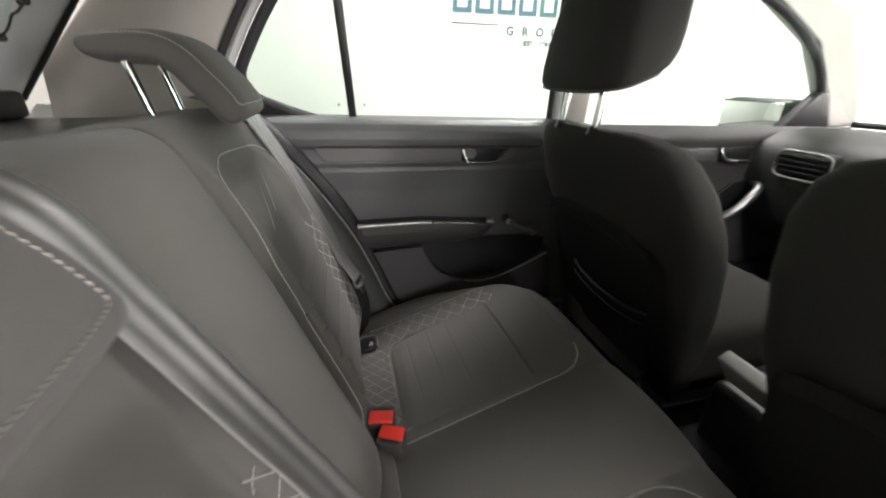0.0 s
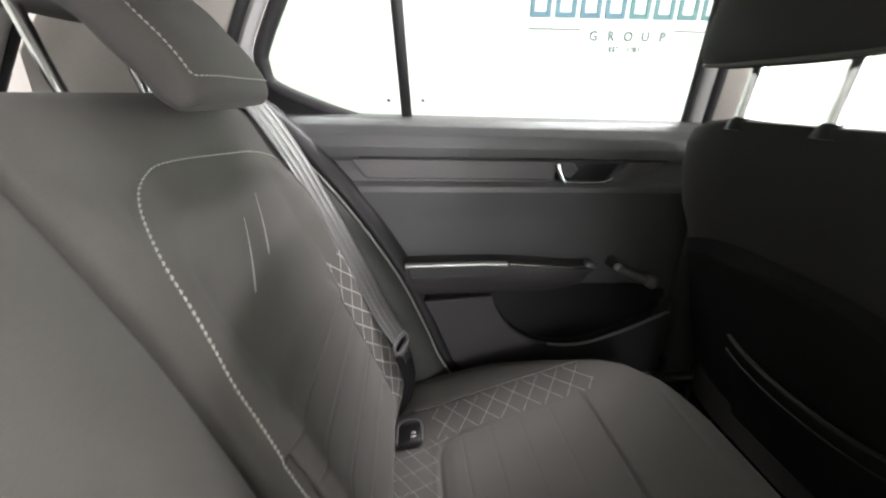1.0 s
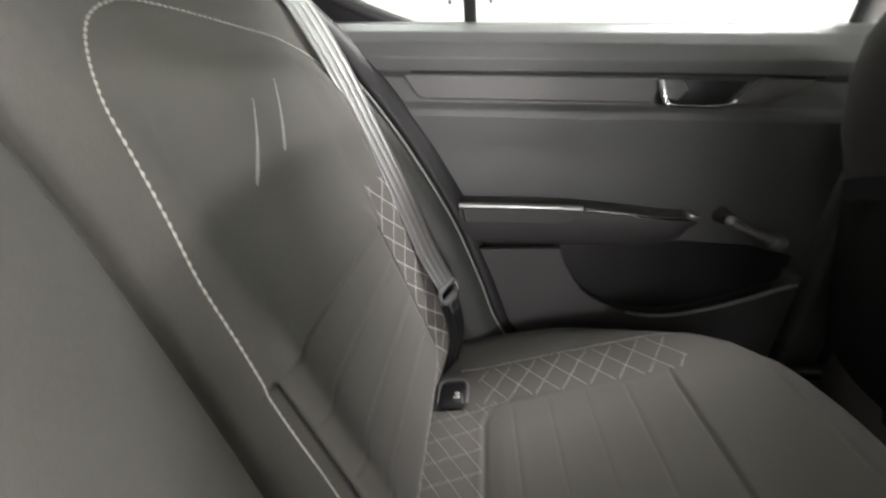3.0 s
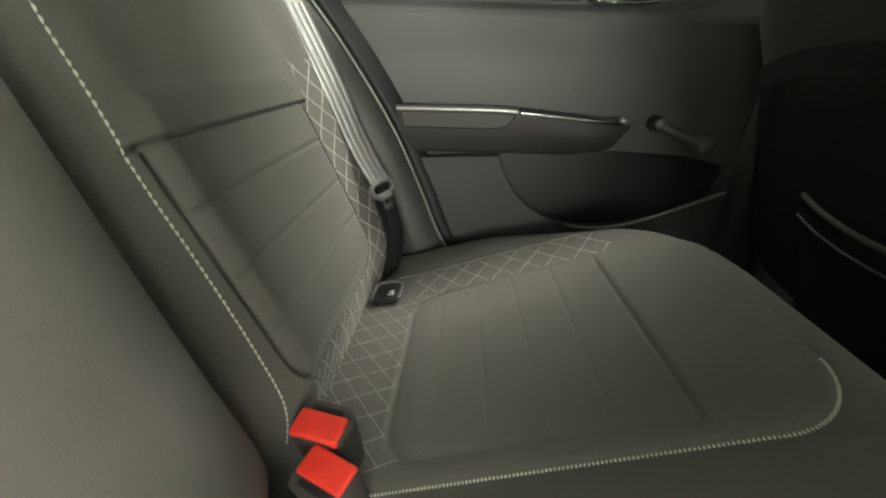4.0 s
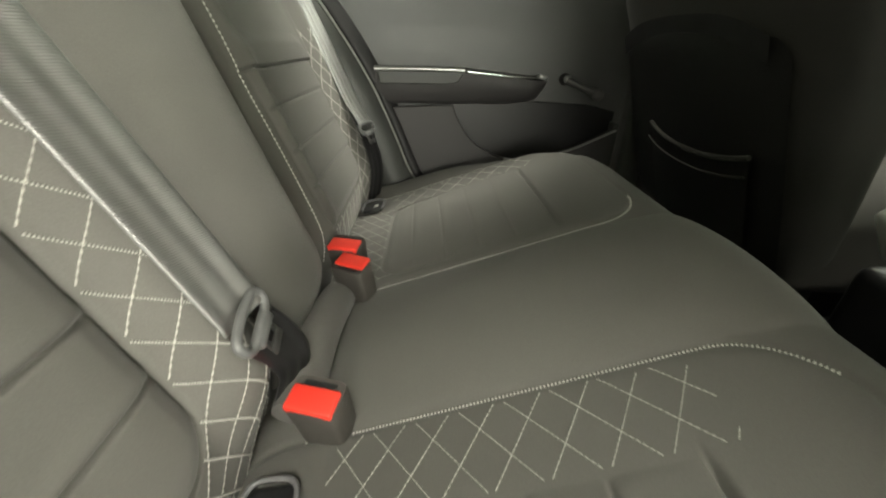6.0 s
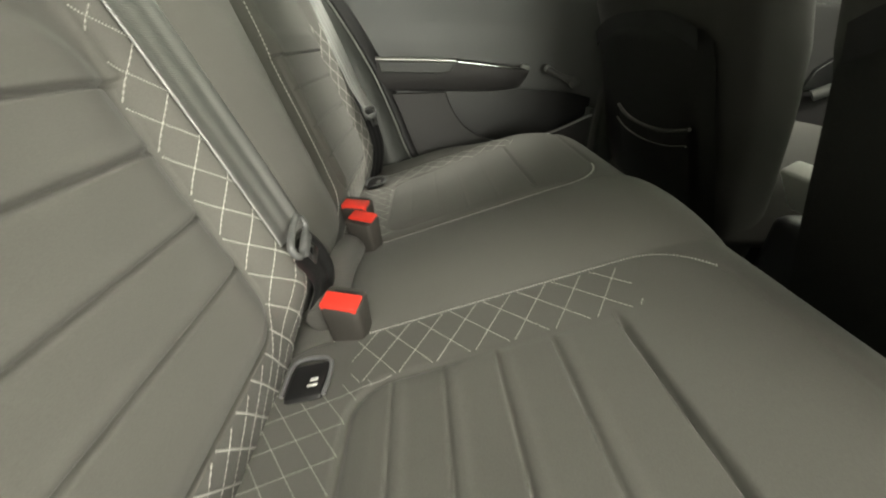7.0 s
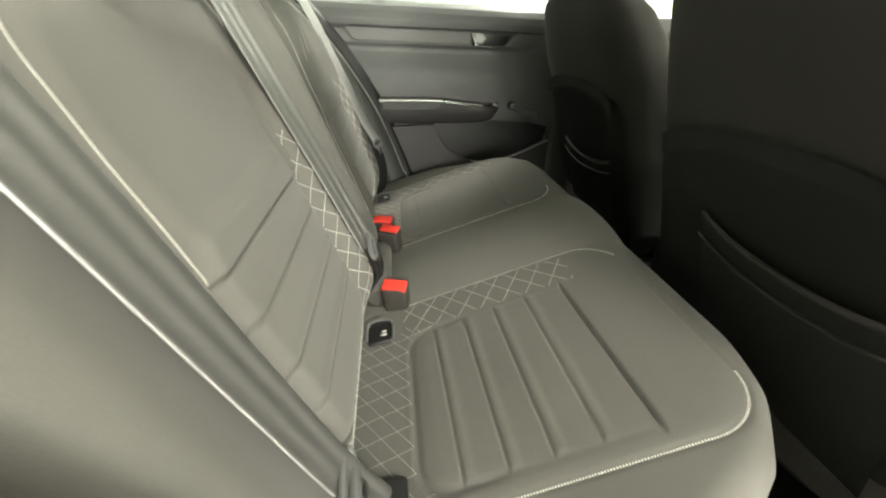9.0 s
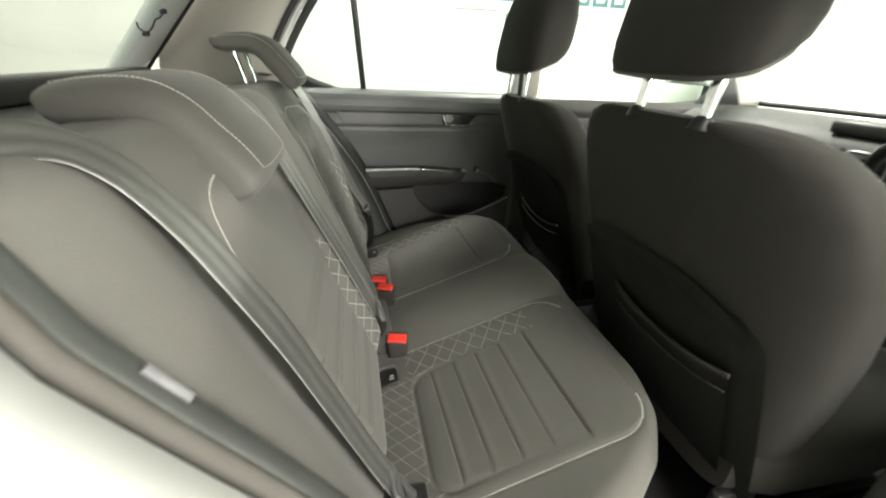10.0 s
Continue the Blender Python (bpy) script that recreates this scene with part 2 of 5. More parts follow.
def prism(poly, y0, y1, bevel=0.0, slope=0.0, zref=1.0):
    """A plate from a polygon in x, z, between y0 and y1, leaning inwards with the height by slope."""
    bm = bmesh.new()
    a = [bm.verts.new((x, y0 - slope * (z - zref), z)) for x, z in poly]
    b = [bm.verts.new((x, y1 - slope * (z - zref), z)) for x, z in poly]
    n = len(poly)
    bm.faces.new(a)
    bm.faces.new(b[::-1])
    for i in range(n):
        bm.faces.new((a[i], b[i], b[(i + 1) % n], a[(i + 1) % n]))
    bmesh.ops.recalc_face_normals(bm, faces=bm.faces)
    if bevel:
        bmesh.ops.bevel(bm, geom=bm.edges[:], offset=bevel, segments=2, profile=0.5, affect="EDGES")
    return bm


def smooth_path(pts, n=6):
    """A Catmull-Rom curve through the points."""
    P = [np.array(p, float) for p in pts]
    P = [2 * P[0] - P[1]] + P + [2 * P[-1] - P[-2]]
    out = []
    for i in range(1, len(P) - 2):
        for k in range(n):
            t = k / n
            a, b, c, d = P[i - 1], P[i], P[i + 1], P[i + 2]
            out.append(0.5 * (2 * b + (c - a) * t + (2 * a - 5 * b + 4 * c - d) * t * t + (3 * b - a - 3 * c + d) * t ** 3))
    out.append(P[-2])
    return np.array(out)


def tube(path, r, sides=10, caps=True, squash=1.0, up=(0, 0, 1)):
    P = np.array(path, float)
    rings = []
    for i, p in enumerate(P):
        d = P[min(i + 1, len(P) - 1)] - P[max(i - 1, 0)]
        d /= np.linalg.norm(d) + 1e-9
        s = np.cross(d, np.array(up, float))
        if np.linalg.norm(s) < 0.05:
            s = np.cross(d, (1.0, 0, 0))
        s /= np.linalg.norm(s)
        u = np.cross(s, d)
        rr = r[i] if hasattr(r, "__len__") else r
        rings.append([p + rr * (math.cos(a) * s + squash * math.sin(a) * u) for a in np.linspace(0, 2 * math.pi, sides, endpoint=False)])
    return loft(rings, caps)


def ribbon(path, normals, width, thick, across=17, ribs=0.0007, wave=17.0):
    """A band with a slightly rounded section along a path; normals give its face."""
    P, N = np.array(path, float), np.array(normals, float)
    rings = []
    for i, p in enumerate(P):
        d = P[min(i + 1, len(P) - 1)] - P[max(i - 1, 0)]
        d /= np.linalg.norm(d) + 1e-9
        n = N[i] - d * np.dot(N[i], d)
        n /= np.linalg.norm(n)
        s = np.cross(d, n)
        top = [p + s * width * k + n * (thick * 0.5 * (1 - 0.5 * abs(2 * k) ** 4) + ribs * math.cos(k * wave)) for k in np.linspace(-0.5, 0.5, across)]
        low = [p + s * width * k - n * (thick * 0.5 * (1 - 0.5 * abs(2 * k) ** 4) - ribs * math.cos(k * wave)) for k in np.linspace(0.5, -0.5, across)]
        rings.append(top + low)
    bm = loft(rings)
    bm.verts.ensure_lookup_table()
    bm.verts.index_update()
    arc = np.concatenate([[0], np.cumsum(np.linalg.norm(np.diff(P, axis=0), axis=1))])
    ks = np.concatenate([np.linspace(-0.5, 0.5, across), np.linspace(0.5, -0.5, across)]) * width
    uv = bm.loops.layers.uv.new("length")
    for f in bm.faces:
        for lp in f.loops:
            i, j = divmod(lp.vert.index, 2 * across)
            lp[uv].uv = (ks[j], arc[min(i, len(arc) - 1)])
    return bm


def step(a, b, x):
    t = np.clip((x - a) / (b - a), 0, 1)
    return t * t * (3 - 2 * t)


def rbox(y, v, cy, cv, hy, hv, r):
    """Signed distance to a rounded rectangle."""
    qy, qv = np.abs(y - cy) - hy + r, np.abs(v - cv) - hv + r
    return np.hypot(np.maximum(qy, 0), np.maximum(qv, 0)) + np.minimum(np.maximum(qy, qv), 0) - r


def pit(d, w, depth):
    return -depth * np.exp(-(d / w) ** 2)


def dashes(lines, width, height, dash=0.0048, gap=0.0014, name="stitching", slant=0.0):
    """Short raised stitches along polylines; a line is (points, normals)."""
    verts, faces = [], []
    for pts, nor in lines:
        pts, nor = np.array(pts, float), np.array(nor, float)
        seg = np.linalg.norm(np.diff(pts, axis=0), axis=1)
        arc = np.concatenate([[0], np.cumsum(seg)])
        if arc[-1] < dash:
            continue
        n = int(arc[-1] / (dash + gap))
        for k in range(n):
            s0 = k * (dash + gap)
            q = [np.array([np.interp(s, arc, pts[:, c]) for c in range(3)]) for s in (s0, s0 + dash / 2, s0 + dash)]
            no = np.array([np.interp(s0 + dash / 2, arc, nor[:, c]) for c in range(3)])
            no /= np.linalg.norm(no)
            d = q[2] - q[0]
            d /= np.linalg.norm(d) + 1e-9
            s = np.cross(d, no) + slant * d
            b = len(verts)
            for p, h, w in ((q[0], -0.0003, 0.6), (q[1], height, 1.0), (q[2], -0.0003, 0.6)):
                verts += [p - s * width / 2 * w - no * 0.0008, p - s * width / 3 * w + no * h, p + s * width / 3 * w + no * h, p + s * width / 2 * w - no * 0.0008]
            for o in (0, 4):
                faces += [(b + o + i, b + o + i + 1, b + o + i + 5, b + o + i + 4) for i in range(3)]
            faces += [(b, b + 1, b + 2, b + 3), (b + 8, b + 9, b + 10, b + 11)]
    return mesh_from(verts, faces, name)

# ---- showroom ----
RX0, RX1, RY0, RY1, RH = -4.6, 12.0, -9.5, 4.0, 3.4


def slab(name, lo, hi, mat, label, category):
    ob = part(name, soft_box(lo, hi, 0), mat, None, "", False)
    return tagged(ob, label, category, "", "structure")


slab("floor", (RX0 - 0.2, RY0 - 0.2, -0.1), (RX1 + 0.2, RY1 + 0.2, 0), FLOOR, "pale grey polished showroom floor", "floor")
slab("ceiling", (RX0 - 0.2, RY0 - 0.2, RH), (RX1 + 0.2, RY1 + 0.2, RH + 0.1), CEILING, "white showroom ceiling", "ceiling")
slab("wall_north", (RX0, RY1, 0), (RX1, RY1 + 0.2, RH), WALL, "plain cream painted showroom wall behind the sign", "wall")


def joined(boxes):
    """One mesh from several boxes that butt against one another."""
    verts, faces = [], []
    for (x0, y0, z0), (x1, y1, z1) in boxes:
        b = len(verts)
        verts += [(x0, y0, z0), (x1, y0, z0), (x1, y1, z0), (x0, y1, z0), (x0, y0, z1), (x1, y0, z1), (x1, y1, z1), (x0, y1, z1)]
        faces += [tuple(b + q for q in f) for f in ((3, 2, 1, 0), (4, 5, 6, 7), (0, 1, 5, 4), (1, 2, 6, 5), (2, 3, 7, 6), (3, 0, 4, 7))]
    return mesh_from(verts, faces)


# openings and frames for the added fill windows in the unseen south wall
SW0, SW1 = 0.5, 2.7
edges = [RX0] + [e for wx, share in FILL_WINDOWS for e in (wx - 1.0, wx + 1.0)] + [RX1]
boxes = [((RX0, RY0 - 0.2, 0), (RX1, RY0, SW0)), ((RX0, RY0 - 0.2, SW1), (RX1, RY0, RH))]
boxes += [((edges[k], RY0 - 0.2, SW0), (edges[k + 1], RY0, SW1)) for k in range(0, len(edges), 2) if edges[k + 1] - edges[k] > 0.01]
tagged(part("wall_south", joined(boxes), WALL, None, "", False), "plain cream painted showroom wall with added unseen windows", "wall", "", "structure")
for k, (wx, share) in enumerate(FILL_WINDOWS):
    win = thing("window_%d" % (k + 1), "unseen tall window with a dark frame, added for fill light", "window", (wx, RY0 - 0.1, SW0), "", "structure")
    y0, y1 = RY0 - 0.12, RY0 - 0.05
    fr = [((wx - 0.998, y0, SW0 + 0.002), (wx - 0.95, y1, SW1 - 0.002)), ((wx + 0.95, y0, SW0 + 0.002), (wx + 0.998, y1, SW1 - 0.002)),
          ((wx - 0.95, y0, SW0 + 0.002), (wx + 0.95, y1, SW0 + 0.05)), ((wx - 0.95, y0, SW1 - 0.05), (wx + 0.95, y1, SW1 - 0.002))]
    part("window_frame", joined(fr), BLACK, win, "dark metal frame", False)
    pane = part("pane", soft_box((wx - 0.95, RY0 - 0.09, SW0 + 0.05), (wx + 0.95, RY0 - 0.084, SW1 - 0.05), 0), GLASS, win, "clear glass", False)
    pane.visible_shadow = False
slab("wall_west", (RX0 - 0.2, RY0, 0), (RX0, RY1, RH), WALL, "plain cream painted showroom wall", "wall")
slab("wall_east", (RX1, RY0, 0), (RX1 + 0.2, RY1, RH), WALL, "plain cream painted showroom wall", "wall")

sign = thing("wall_sign", "teal dealer sign with thin rules on a cream wall", "sign", (2.24, RY1, 1.6))


def sign_glyph(x0, x1, z0, z1, w, mat):
    """A plain hollow block, the size of one letter."""
    bm = bmesh.new()
    y0, y1 = RY1 - 0.012, RY1 - 0.001
    out = [(x0, z0), (x1, z0), (x1, z1), (x0, z1)]
    inn = [(x0 + w, z0 + w), (x1 - w, z0 + w), (x1 - w, z1 - w), (x0 + w, z1 - w)]
    rows = [[bm.verts.new((x, y, z)) for x, z in loop] for y in (y0, y1) for loop in (out, inn)]
    for i in range(4):
        j = (i + 1) % 4
        bm.faces.new((rows[0][i], rows[0][j], rows[1][j], rows[1][i]))
        bm.faces.new((rows[2][i], rows[2][j], rows[3][j], rows[3][i]))
        bm.faces.new((rows[0][i], rows[0][j], rows[2][j], rows[2][i]))
        bm.faces.new((rows[1][i], rows[1][j], rows[3][j], rows[3][i]))
    return part("glyph", bm, mat, sign, "", False)


for gi in range(9):
    gx = 1.16 + gi * 0.242
    sign_glyph(gx, gx + 0.198, 1.73, 1.985, 0.042, SIGN_BLUE if gi < 4 else SIGN_TEAL)
for x0, x1 in ((1.155, 1.665), (2.61, 3.325)):
    part("rule", soft_box((x0, RY1 - 0.006, 1.628), (x1, RY1 - 0.001, 1.638), 0), SIGN_GREY, sign)


def sign_text(words, x, z, size, gap):
    cu = bpy.data.curves.new("words", "FONT")
    cu.body, cu.size, cu.space_character, cu.extrude, cu.offset = words, size, gap, 0.002, 0.03 * size
    cu.align_x, cu.align_y = "CENTER", "CENTER"
    ob = new("words", cu)
    me = bpy.data.meshes.new_from_object(ob)
    bpy.data.objects.remove(ob)
    me.materials.clear()
    me.transform(pose(x, RY1 - 0.006, z, 90, 0, 0))
    return part("lettering", me, SIGN_GREY, sign, "", False)


for k, ch in enumerate("GROUP"):
    sign_text(ch, 1.80 + 0.175 * k, 1.577, 0.115, 1)
for k, ch in enumerate("EST  1981"):
    if ch != " ":
        sign_text(ch, 1.985 + 0.0365 * k, 1.466, 0.066, 1)

# ---- car body ----
TUMBLE = 0.24
body = thing("cabin_shell", "white hatchback shell with pale roof lining and dark lower trim", "car body", (0.4, 0, 0), "", "structure")


def body_part(name, bm, mat, label="", smooth=True):
    return part(name, bm, mat, body, label, smooth)


for s in (1, -1):
    sl = TUMBLE * s
    # pillars and rails, inside faces at +-0.775 at the belt line
    yi, yo = s * 0.785, s * 0.835
    body_part("c_pillar_trim", prism([(-0.735, 0.93), (-0.20, 0.93), (-0.27, 1.01), (-0.315, 1.06), (-0.318, 1.10), (-0.29, 1.165), (-0.13, 1.375), (-0.20, 1.43), (-0.40, 1.40), (-0.50, 1.30), (-0.69, 1.12)], yi, yo, 0.004, sl), PILLAR_TRIM, "pale pillar trim")
    body_part("b_pillar_trim", prism([(0.680, 0.93), (0.76, 0.93), (0.715, 1.38), (0.632, 1.38)], yi - 0.012 * s, yo, 0.006, sl), PILLAR_TRIM, "pale pillar trim")
    body_part("roof_rail", prism([(-0.35, 1.385), (1.16, 1.385), (1.0, 1.46), (-0.35, 1.46)], yi - 0.01 * s, yo, 0.006, sl), PILLAR_TRIM)
    body_part("a_pillar_trim", prism([(1.12, 1.45), (1.06, 1.385), (1.24, 1.38), (1.56, 1.245), (1.76, 1.07), (1.86, 0.96), (2.02, 0.96), (1.90, 1.09), (1.62, 1.34)], yi - 0.02 * s, yo, 0.006, sl), LINING, "pale pillar trim")
    for path in ([(1.05, 1.378), (1.22, 1.368), (1.40, 1.31), (1.56, 1.232), (1.68, 1.14), (1.76, 1.04), (1.80, 0.985)],):
        P = smooth_path([(x, (yi - 0.004 * s) - sl * (z - 1), z) for x, z in path])
        body_part("window_seal", tube(P, 0.016, 8), RUBBER)
    # outer skin below the belt line
    y = sorted((s * 0.665, s * 0.708))
    body_part("sill_trim", soft_box((0.10, y[0], 0.22), (1.9, y[1], 0.37), 0.012), BLACK, "black sill trim")
    if s > 0:
        body_part("sill_trim", soft_box((0.66, 0.704, 0.22), (1.9, 0.75, 0.415), 0.012), BLACK, "black sill trim")
    body_part("sill", soft_box((-0.1, min(s * 0.70, s * 0.86), 0.20), (2.0, max(s * 0.70, s * 0.86), 0.33), 0.02), PAINT)

roof_rings = []
for x, z in ((-0.44, 1.405), (-0.2, 1.44), (0.2, 1.465), (0.8, 1.455), (1.12, 1.425)):
    roof_rings.append([(x, y, z - 0.03 * (y / 0.68) ** 2) for y in np.linspace(-0.70, 0.70, 15)] + [(x, y, z + 0.03 - 0.03 * (y / 0.68) ** 2) for y in np.linspace(0.70, -0.70, 15)])
body_part("roof_lining", loft(roof_rings), LINING, "pale cloth roof lining")
body_part("floor_pan", soft_box((-0.25, -0.72, 0.17), (2.1, 0.72, 0.235), 0.01), CARPET, "black carpet")
body_part("tunnel", soft_box((0.40, -0.12, 0.23), (1.9, 0.13, 0.34), 0.04, 3), CARPET, "black carpet")
body_part("bulkhead", soft_box((1.95, -0.78, 0.20), (2.05, 0.78, 0.95), 0.01), CARPET)
body_part("boot_floor", soft_box((-0.85, -0.6, 0.45), (-0.30, 0.6, 0.50), 0.01), CARPET)

# door aperture trims: swept along the rear edge of each door opening
APERTURE = [(-0.33, 1.22), (-0.315, 1.10), (-0.27, 1.03), (-0.185, 0.945), (-0.10, 0.835), (-0.012, 0.69), (0.045, 0.56), (0.088, 0.45), (0.15, 0.37), (0.26, 0.33), (0.45, 0.32)]

NEAR_APERTURE = [(-0.28, 1.22), (-0.255, 1.10), (-0.215, 1.03), (-0.163, 0.945), (-0.093, 0.835)] + APERTURE[5:]


def aperture_band(s, profile, mat, name, label="", path=APERTURE):
    """profile: (offset along the opening's outward normal, y) pairs, closed."""
    P = smooth_path([(x, 0, z) for x, z in path], 8)
    rings = []
    for i, p in enumerate(P):
        d = P[min(i + 1, len(P) - 1)] - P[max(i - 1, 0)]
        d /= np.linalg.norm(d)
        n = np.array([-d[2], 0, d[0]])
        if n[0] > 0:
            n = -n
        tum = TUMBLE * max(0.0, p[2] - 1.0)
        rings.append([(p[0] + n[0] * o, s * (y - tum), p[2] + n[2] * o) for o, y in profile])
    return body_part(name, loft(rings), mat, label)


for s in (1, -1):
    y = sorted((s * 0.70, s * 0.80))
    body_part("b_pillar_foot", soft_box((0.662, y[0], 0.22), (0.75, y[1], 0.99), 0.02, 3), TRIM_DARK, "dark lower pillar trim")
    trim = [(0.062, 0.664), (0.040, 0.672), (0.027, 0.682), (0.020, 0.692), (0.018, 0.706), (0.018, 0.735), (0.10, 0.74), (0.12, 0.66)]
    flock = [(0.0165, 0.700), (0.005, 0.704), (-0.006, 0.711), (-0.013, 0.720), (-0.015, 0.732), (-0.008, 0.750), (0.014, 0.746)]
    if s < 0:
        trim = [(0.050, 0.684), (0.026, 0.690), (0.012, 0.698), (0.004, 0.710), (0.001, 0.722), (0.003, 0.735), (0.10, 0.74), (0.12, 0.68)]
        flock = [(0.005, 0.729), (-0.002, 0.732), (-0.004, 0.738), (-0.001, 0.744), (0.006, 0.747), (0.010, 0.738)]
    aperture_band(s, trim, TRIM_DARK, "side_trim", "dark grey plastic side trim", (NEAR_APERTURE if s < 0 else APERTURE[2:]))
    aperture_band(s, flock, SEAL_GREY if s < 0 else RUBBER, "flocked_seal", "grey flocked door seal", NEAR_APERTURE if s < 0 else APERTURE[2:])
    # the lip's pale colour carries the highlight along the seal's edge
    if s > 0:
        aperture_band(s, [(0.0190, 0.6885), (0.0168, 0.6885), (0.0152, 0.691), (0.0168, 0.6935), (0.0190, 0.6935), (0.0200, 0.691)], SEAL_HIGHLIGHT, "seal_lip", "seal lip with its edge highlight as pale colour", APERTURE[2:])
    if s > 0:
        aperture_band(s, [(0.010, 0.748), (-0.002, 0.752), (-0.005, 0.760), (0.000, 0.770), (0.012, 0.772)], RUBBER, "door_seal", "black rubber door seal", APERTURE[2:])
    edge = 0.768 if s > 0 else 0.750
    aperture_band(s, [(0.012, edge), (-0.004, edge + 0.004), (-0.006, 0.80), (0.01, 0.83), (0.06, 0.86), (0.16, 0.87), (0.16, 0.77)], PAINT, "aperture_frame", "white painted door aperture", NEAR_APERTURE if s < 0 else APERTURE[2:])
body_part("shoulder_bolster", soft_box((-0.50, -0.775, 0.78), (-0.250, -0.64, 1.030), 0.035, 4), FABRIC_BOLSTER, "charcoal cloth shoulder filler")
tx = Vector((0.54, 0.0, -0.84)).normalized()
tn = Vector((0.6, -0.25, 0.6))
tn = (tn - tx * tn.dot(tx)).normalized()
tz = tx.cross(tn)
tag_at = Matrix(((tx.x, tn.x, tz.x, -0.170), (tx.y, tn.y, tz.y, -0.714), (tx.z, tn.z, tz.z, 0.955), (0, 0, 0, 1)))
body_part("label_tag", turned(soft_box((-0.017, -0.002, -0.0035), (0.017, 0.002, 0.0035), 0.0015), tag_at), SILVER_TAG, "silver tag")

# wings, bonnet and wheels
for s in (1, -1):
    quarter = [(-0.90, 0.32), (-0.70, 0.32), (-0.66, 0.50), (-0.52, 0.62), (-0.35, 0.66), (-0.18, 0.62), (-0.04, 0.50), (0.0, 0.34), (0.06, 0.34), (-0.02, 0.60), (-0.13, 0.80), (-0.27, 1.0), (-0.75, 1.04), (-0.88, 0.9)]
    body_part("rear_wing", prism(quarter, s * 0.80, s * 0.848, 0), PAINT, "white painted wing", False)
rings = []
for x, z0, z1, half in ((1.99, 0.66, 0.935, 0.80), (2.20, 0.64, 0.915, 0.80), (2.5, 0.62, 0.87, 0.785), (2.74, 0.50, 0.79, 0.75), (2.86, 0.36, 0.66, 0.69), (2.90, 0.30, 0.50, 0.64)):
    rings.append([(x, math.copysign(abs(math.cos(a)) ** 0.6, math.cos(a)) * half, (z0 + z1) / 2 + math.copysign(abs(math.sin(a)) ** 0.6, math.sin(a)) * (z1 - z0) / 2) for a in np.linspace(0, 2 * math.pi, 40, endpoint=False)])
body_part("bonnet", loft(rings), PAINT, "white painted bonnet")
for wx in (-0.36, 2.16):
    for s in (1, -1):
        tyre_rings = []
        for yy, r in ((0.68, 0.20), (0.68, 0.27), (0.70, 0.295), (0.76, 0.30), (0.82, 0.295), (0.84, 0.27), (0.84, 0.20)):
            tyre_rings.append([(wx + r * math.cos(a), s * yy, 0.30 + r * math.sin(a)) for a in np.linspace(0, 2 * math.pi, 40, endpoint=False)])
        wheel_part = body_part("tyre", loft(tyre_rings), TYRE, "black rubber tyre")
        rim_rings = [[(wx + r * math.cos(a), s * yy, 0.30 + r * math.sin(a)) for a in np.linspace(0, 2 * math.pi, 32, endpoint=False)] for yy, r in ((0.80, 0.19), (0.845, 0.195), (0.848, 0.185), (0.832, 0.16), (0.836, 0.05), (0.84, 0.01))]
        part("rim", loft(rim_rings), SATIN, wheel_part, "silver wheel rim")

# rear shelf, tailgate and windows
shelf = thing("parcel_shelf", "black parcel shelf behind the rear seat backrest", "shelf", (-0.5, 0, 1.0))
part("board", soft_box((-0.72, -0.66, 0.985), (-0.36, 0.66, 1.02), 0.008), BLACK, shelf)
part("rear_lip", soft_box((-0.735, -0.66, 1.02), (-0.68, 0.66, 1.075), 0.012), BLACK, shelf)

tailgate = thing("tailgate", "white tailgate with a large raked rear window", "tailgate", (-0.75, 0, 0.9), "", "structure")


def on_gate(y, k):
    """A place on the raked rear window: y across, k from 0 at its foot to 1 at the roof."""
    return np.array([-0.745 + 0.36 * k - 0.05 * (1 - (y / 0.75) ** 2), y, 1.07 + 0.32 * k])


P = np.array([[on_gate(y * (0.68 - 0.15 * k), k) for y in np.linspace(-1, 1, 13)] for k in np.linspace(0, 1, 7)])
g = part("rear_window", grid_mesh(P), GLASS, tailgate, "clear rear window")
g.visible_shadow = False
for s in (1, -1):
    part("gate_frame", tube([on_gate(s * (0.755 - 0.15 * k), k) + np.array([0.012, 0, 0]) for k in np.linspace(-0.05, 1.05, 9)], 0.008, 10), BLACK, tailgate, "black window border")
    part("gate_pillar", tube([on_gate(s * (0.690 - 0.15 * k), k) + np.array([-0.014, 0, 0]) for k in np.linspace(-0.05, 1.05, 9)], 0.068, 16, True, 0.3), PAINT, tailgate)
part("gate_panel", soft_box((-0.90, -0.74, 0.40), (-0.76, 0.74, 1.06), 0.03), PAINT, tailgate)
pegs = [np.array(p) for p in ((-0.645, 0.597, 1.169), (-0.575, 0.575, 1.229))]
for p in pegs:
    part("cord_peg", tube([p + np.array([-0.010, 0.006, 0.0]), p + np.array([0.004, -0.003, 0.0])], 0.0075, 12), BLACK, tailgate, "black shelf cord peg")
part("cord", tube(smooth_path([(-0.650, 0.562, 1.198), (-0.652, 0.572, 1.183), pegs[0] + np.array([0.004, -0.008, 0.004]), (-0.622, 0.585, 1.184), (-0.606, 0.582, 1.206), (-0.590, 0.574, 1.212), pegs[1] + np.array([0.003, -0.004, 0.0])], 6), 0.0022, 8), BLACK, tailgate, "thin black shelf cord")

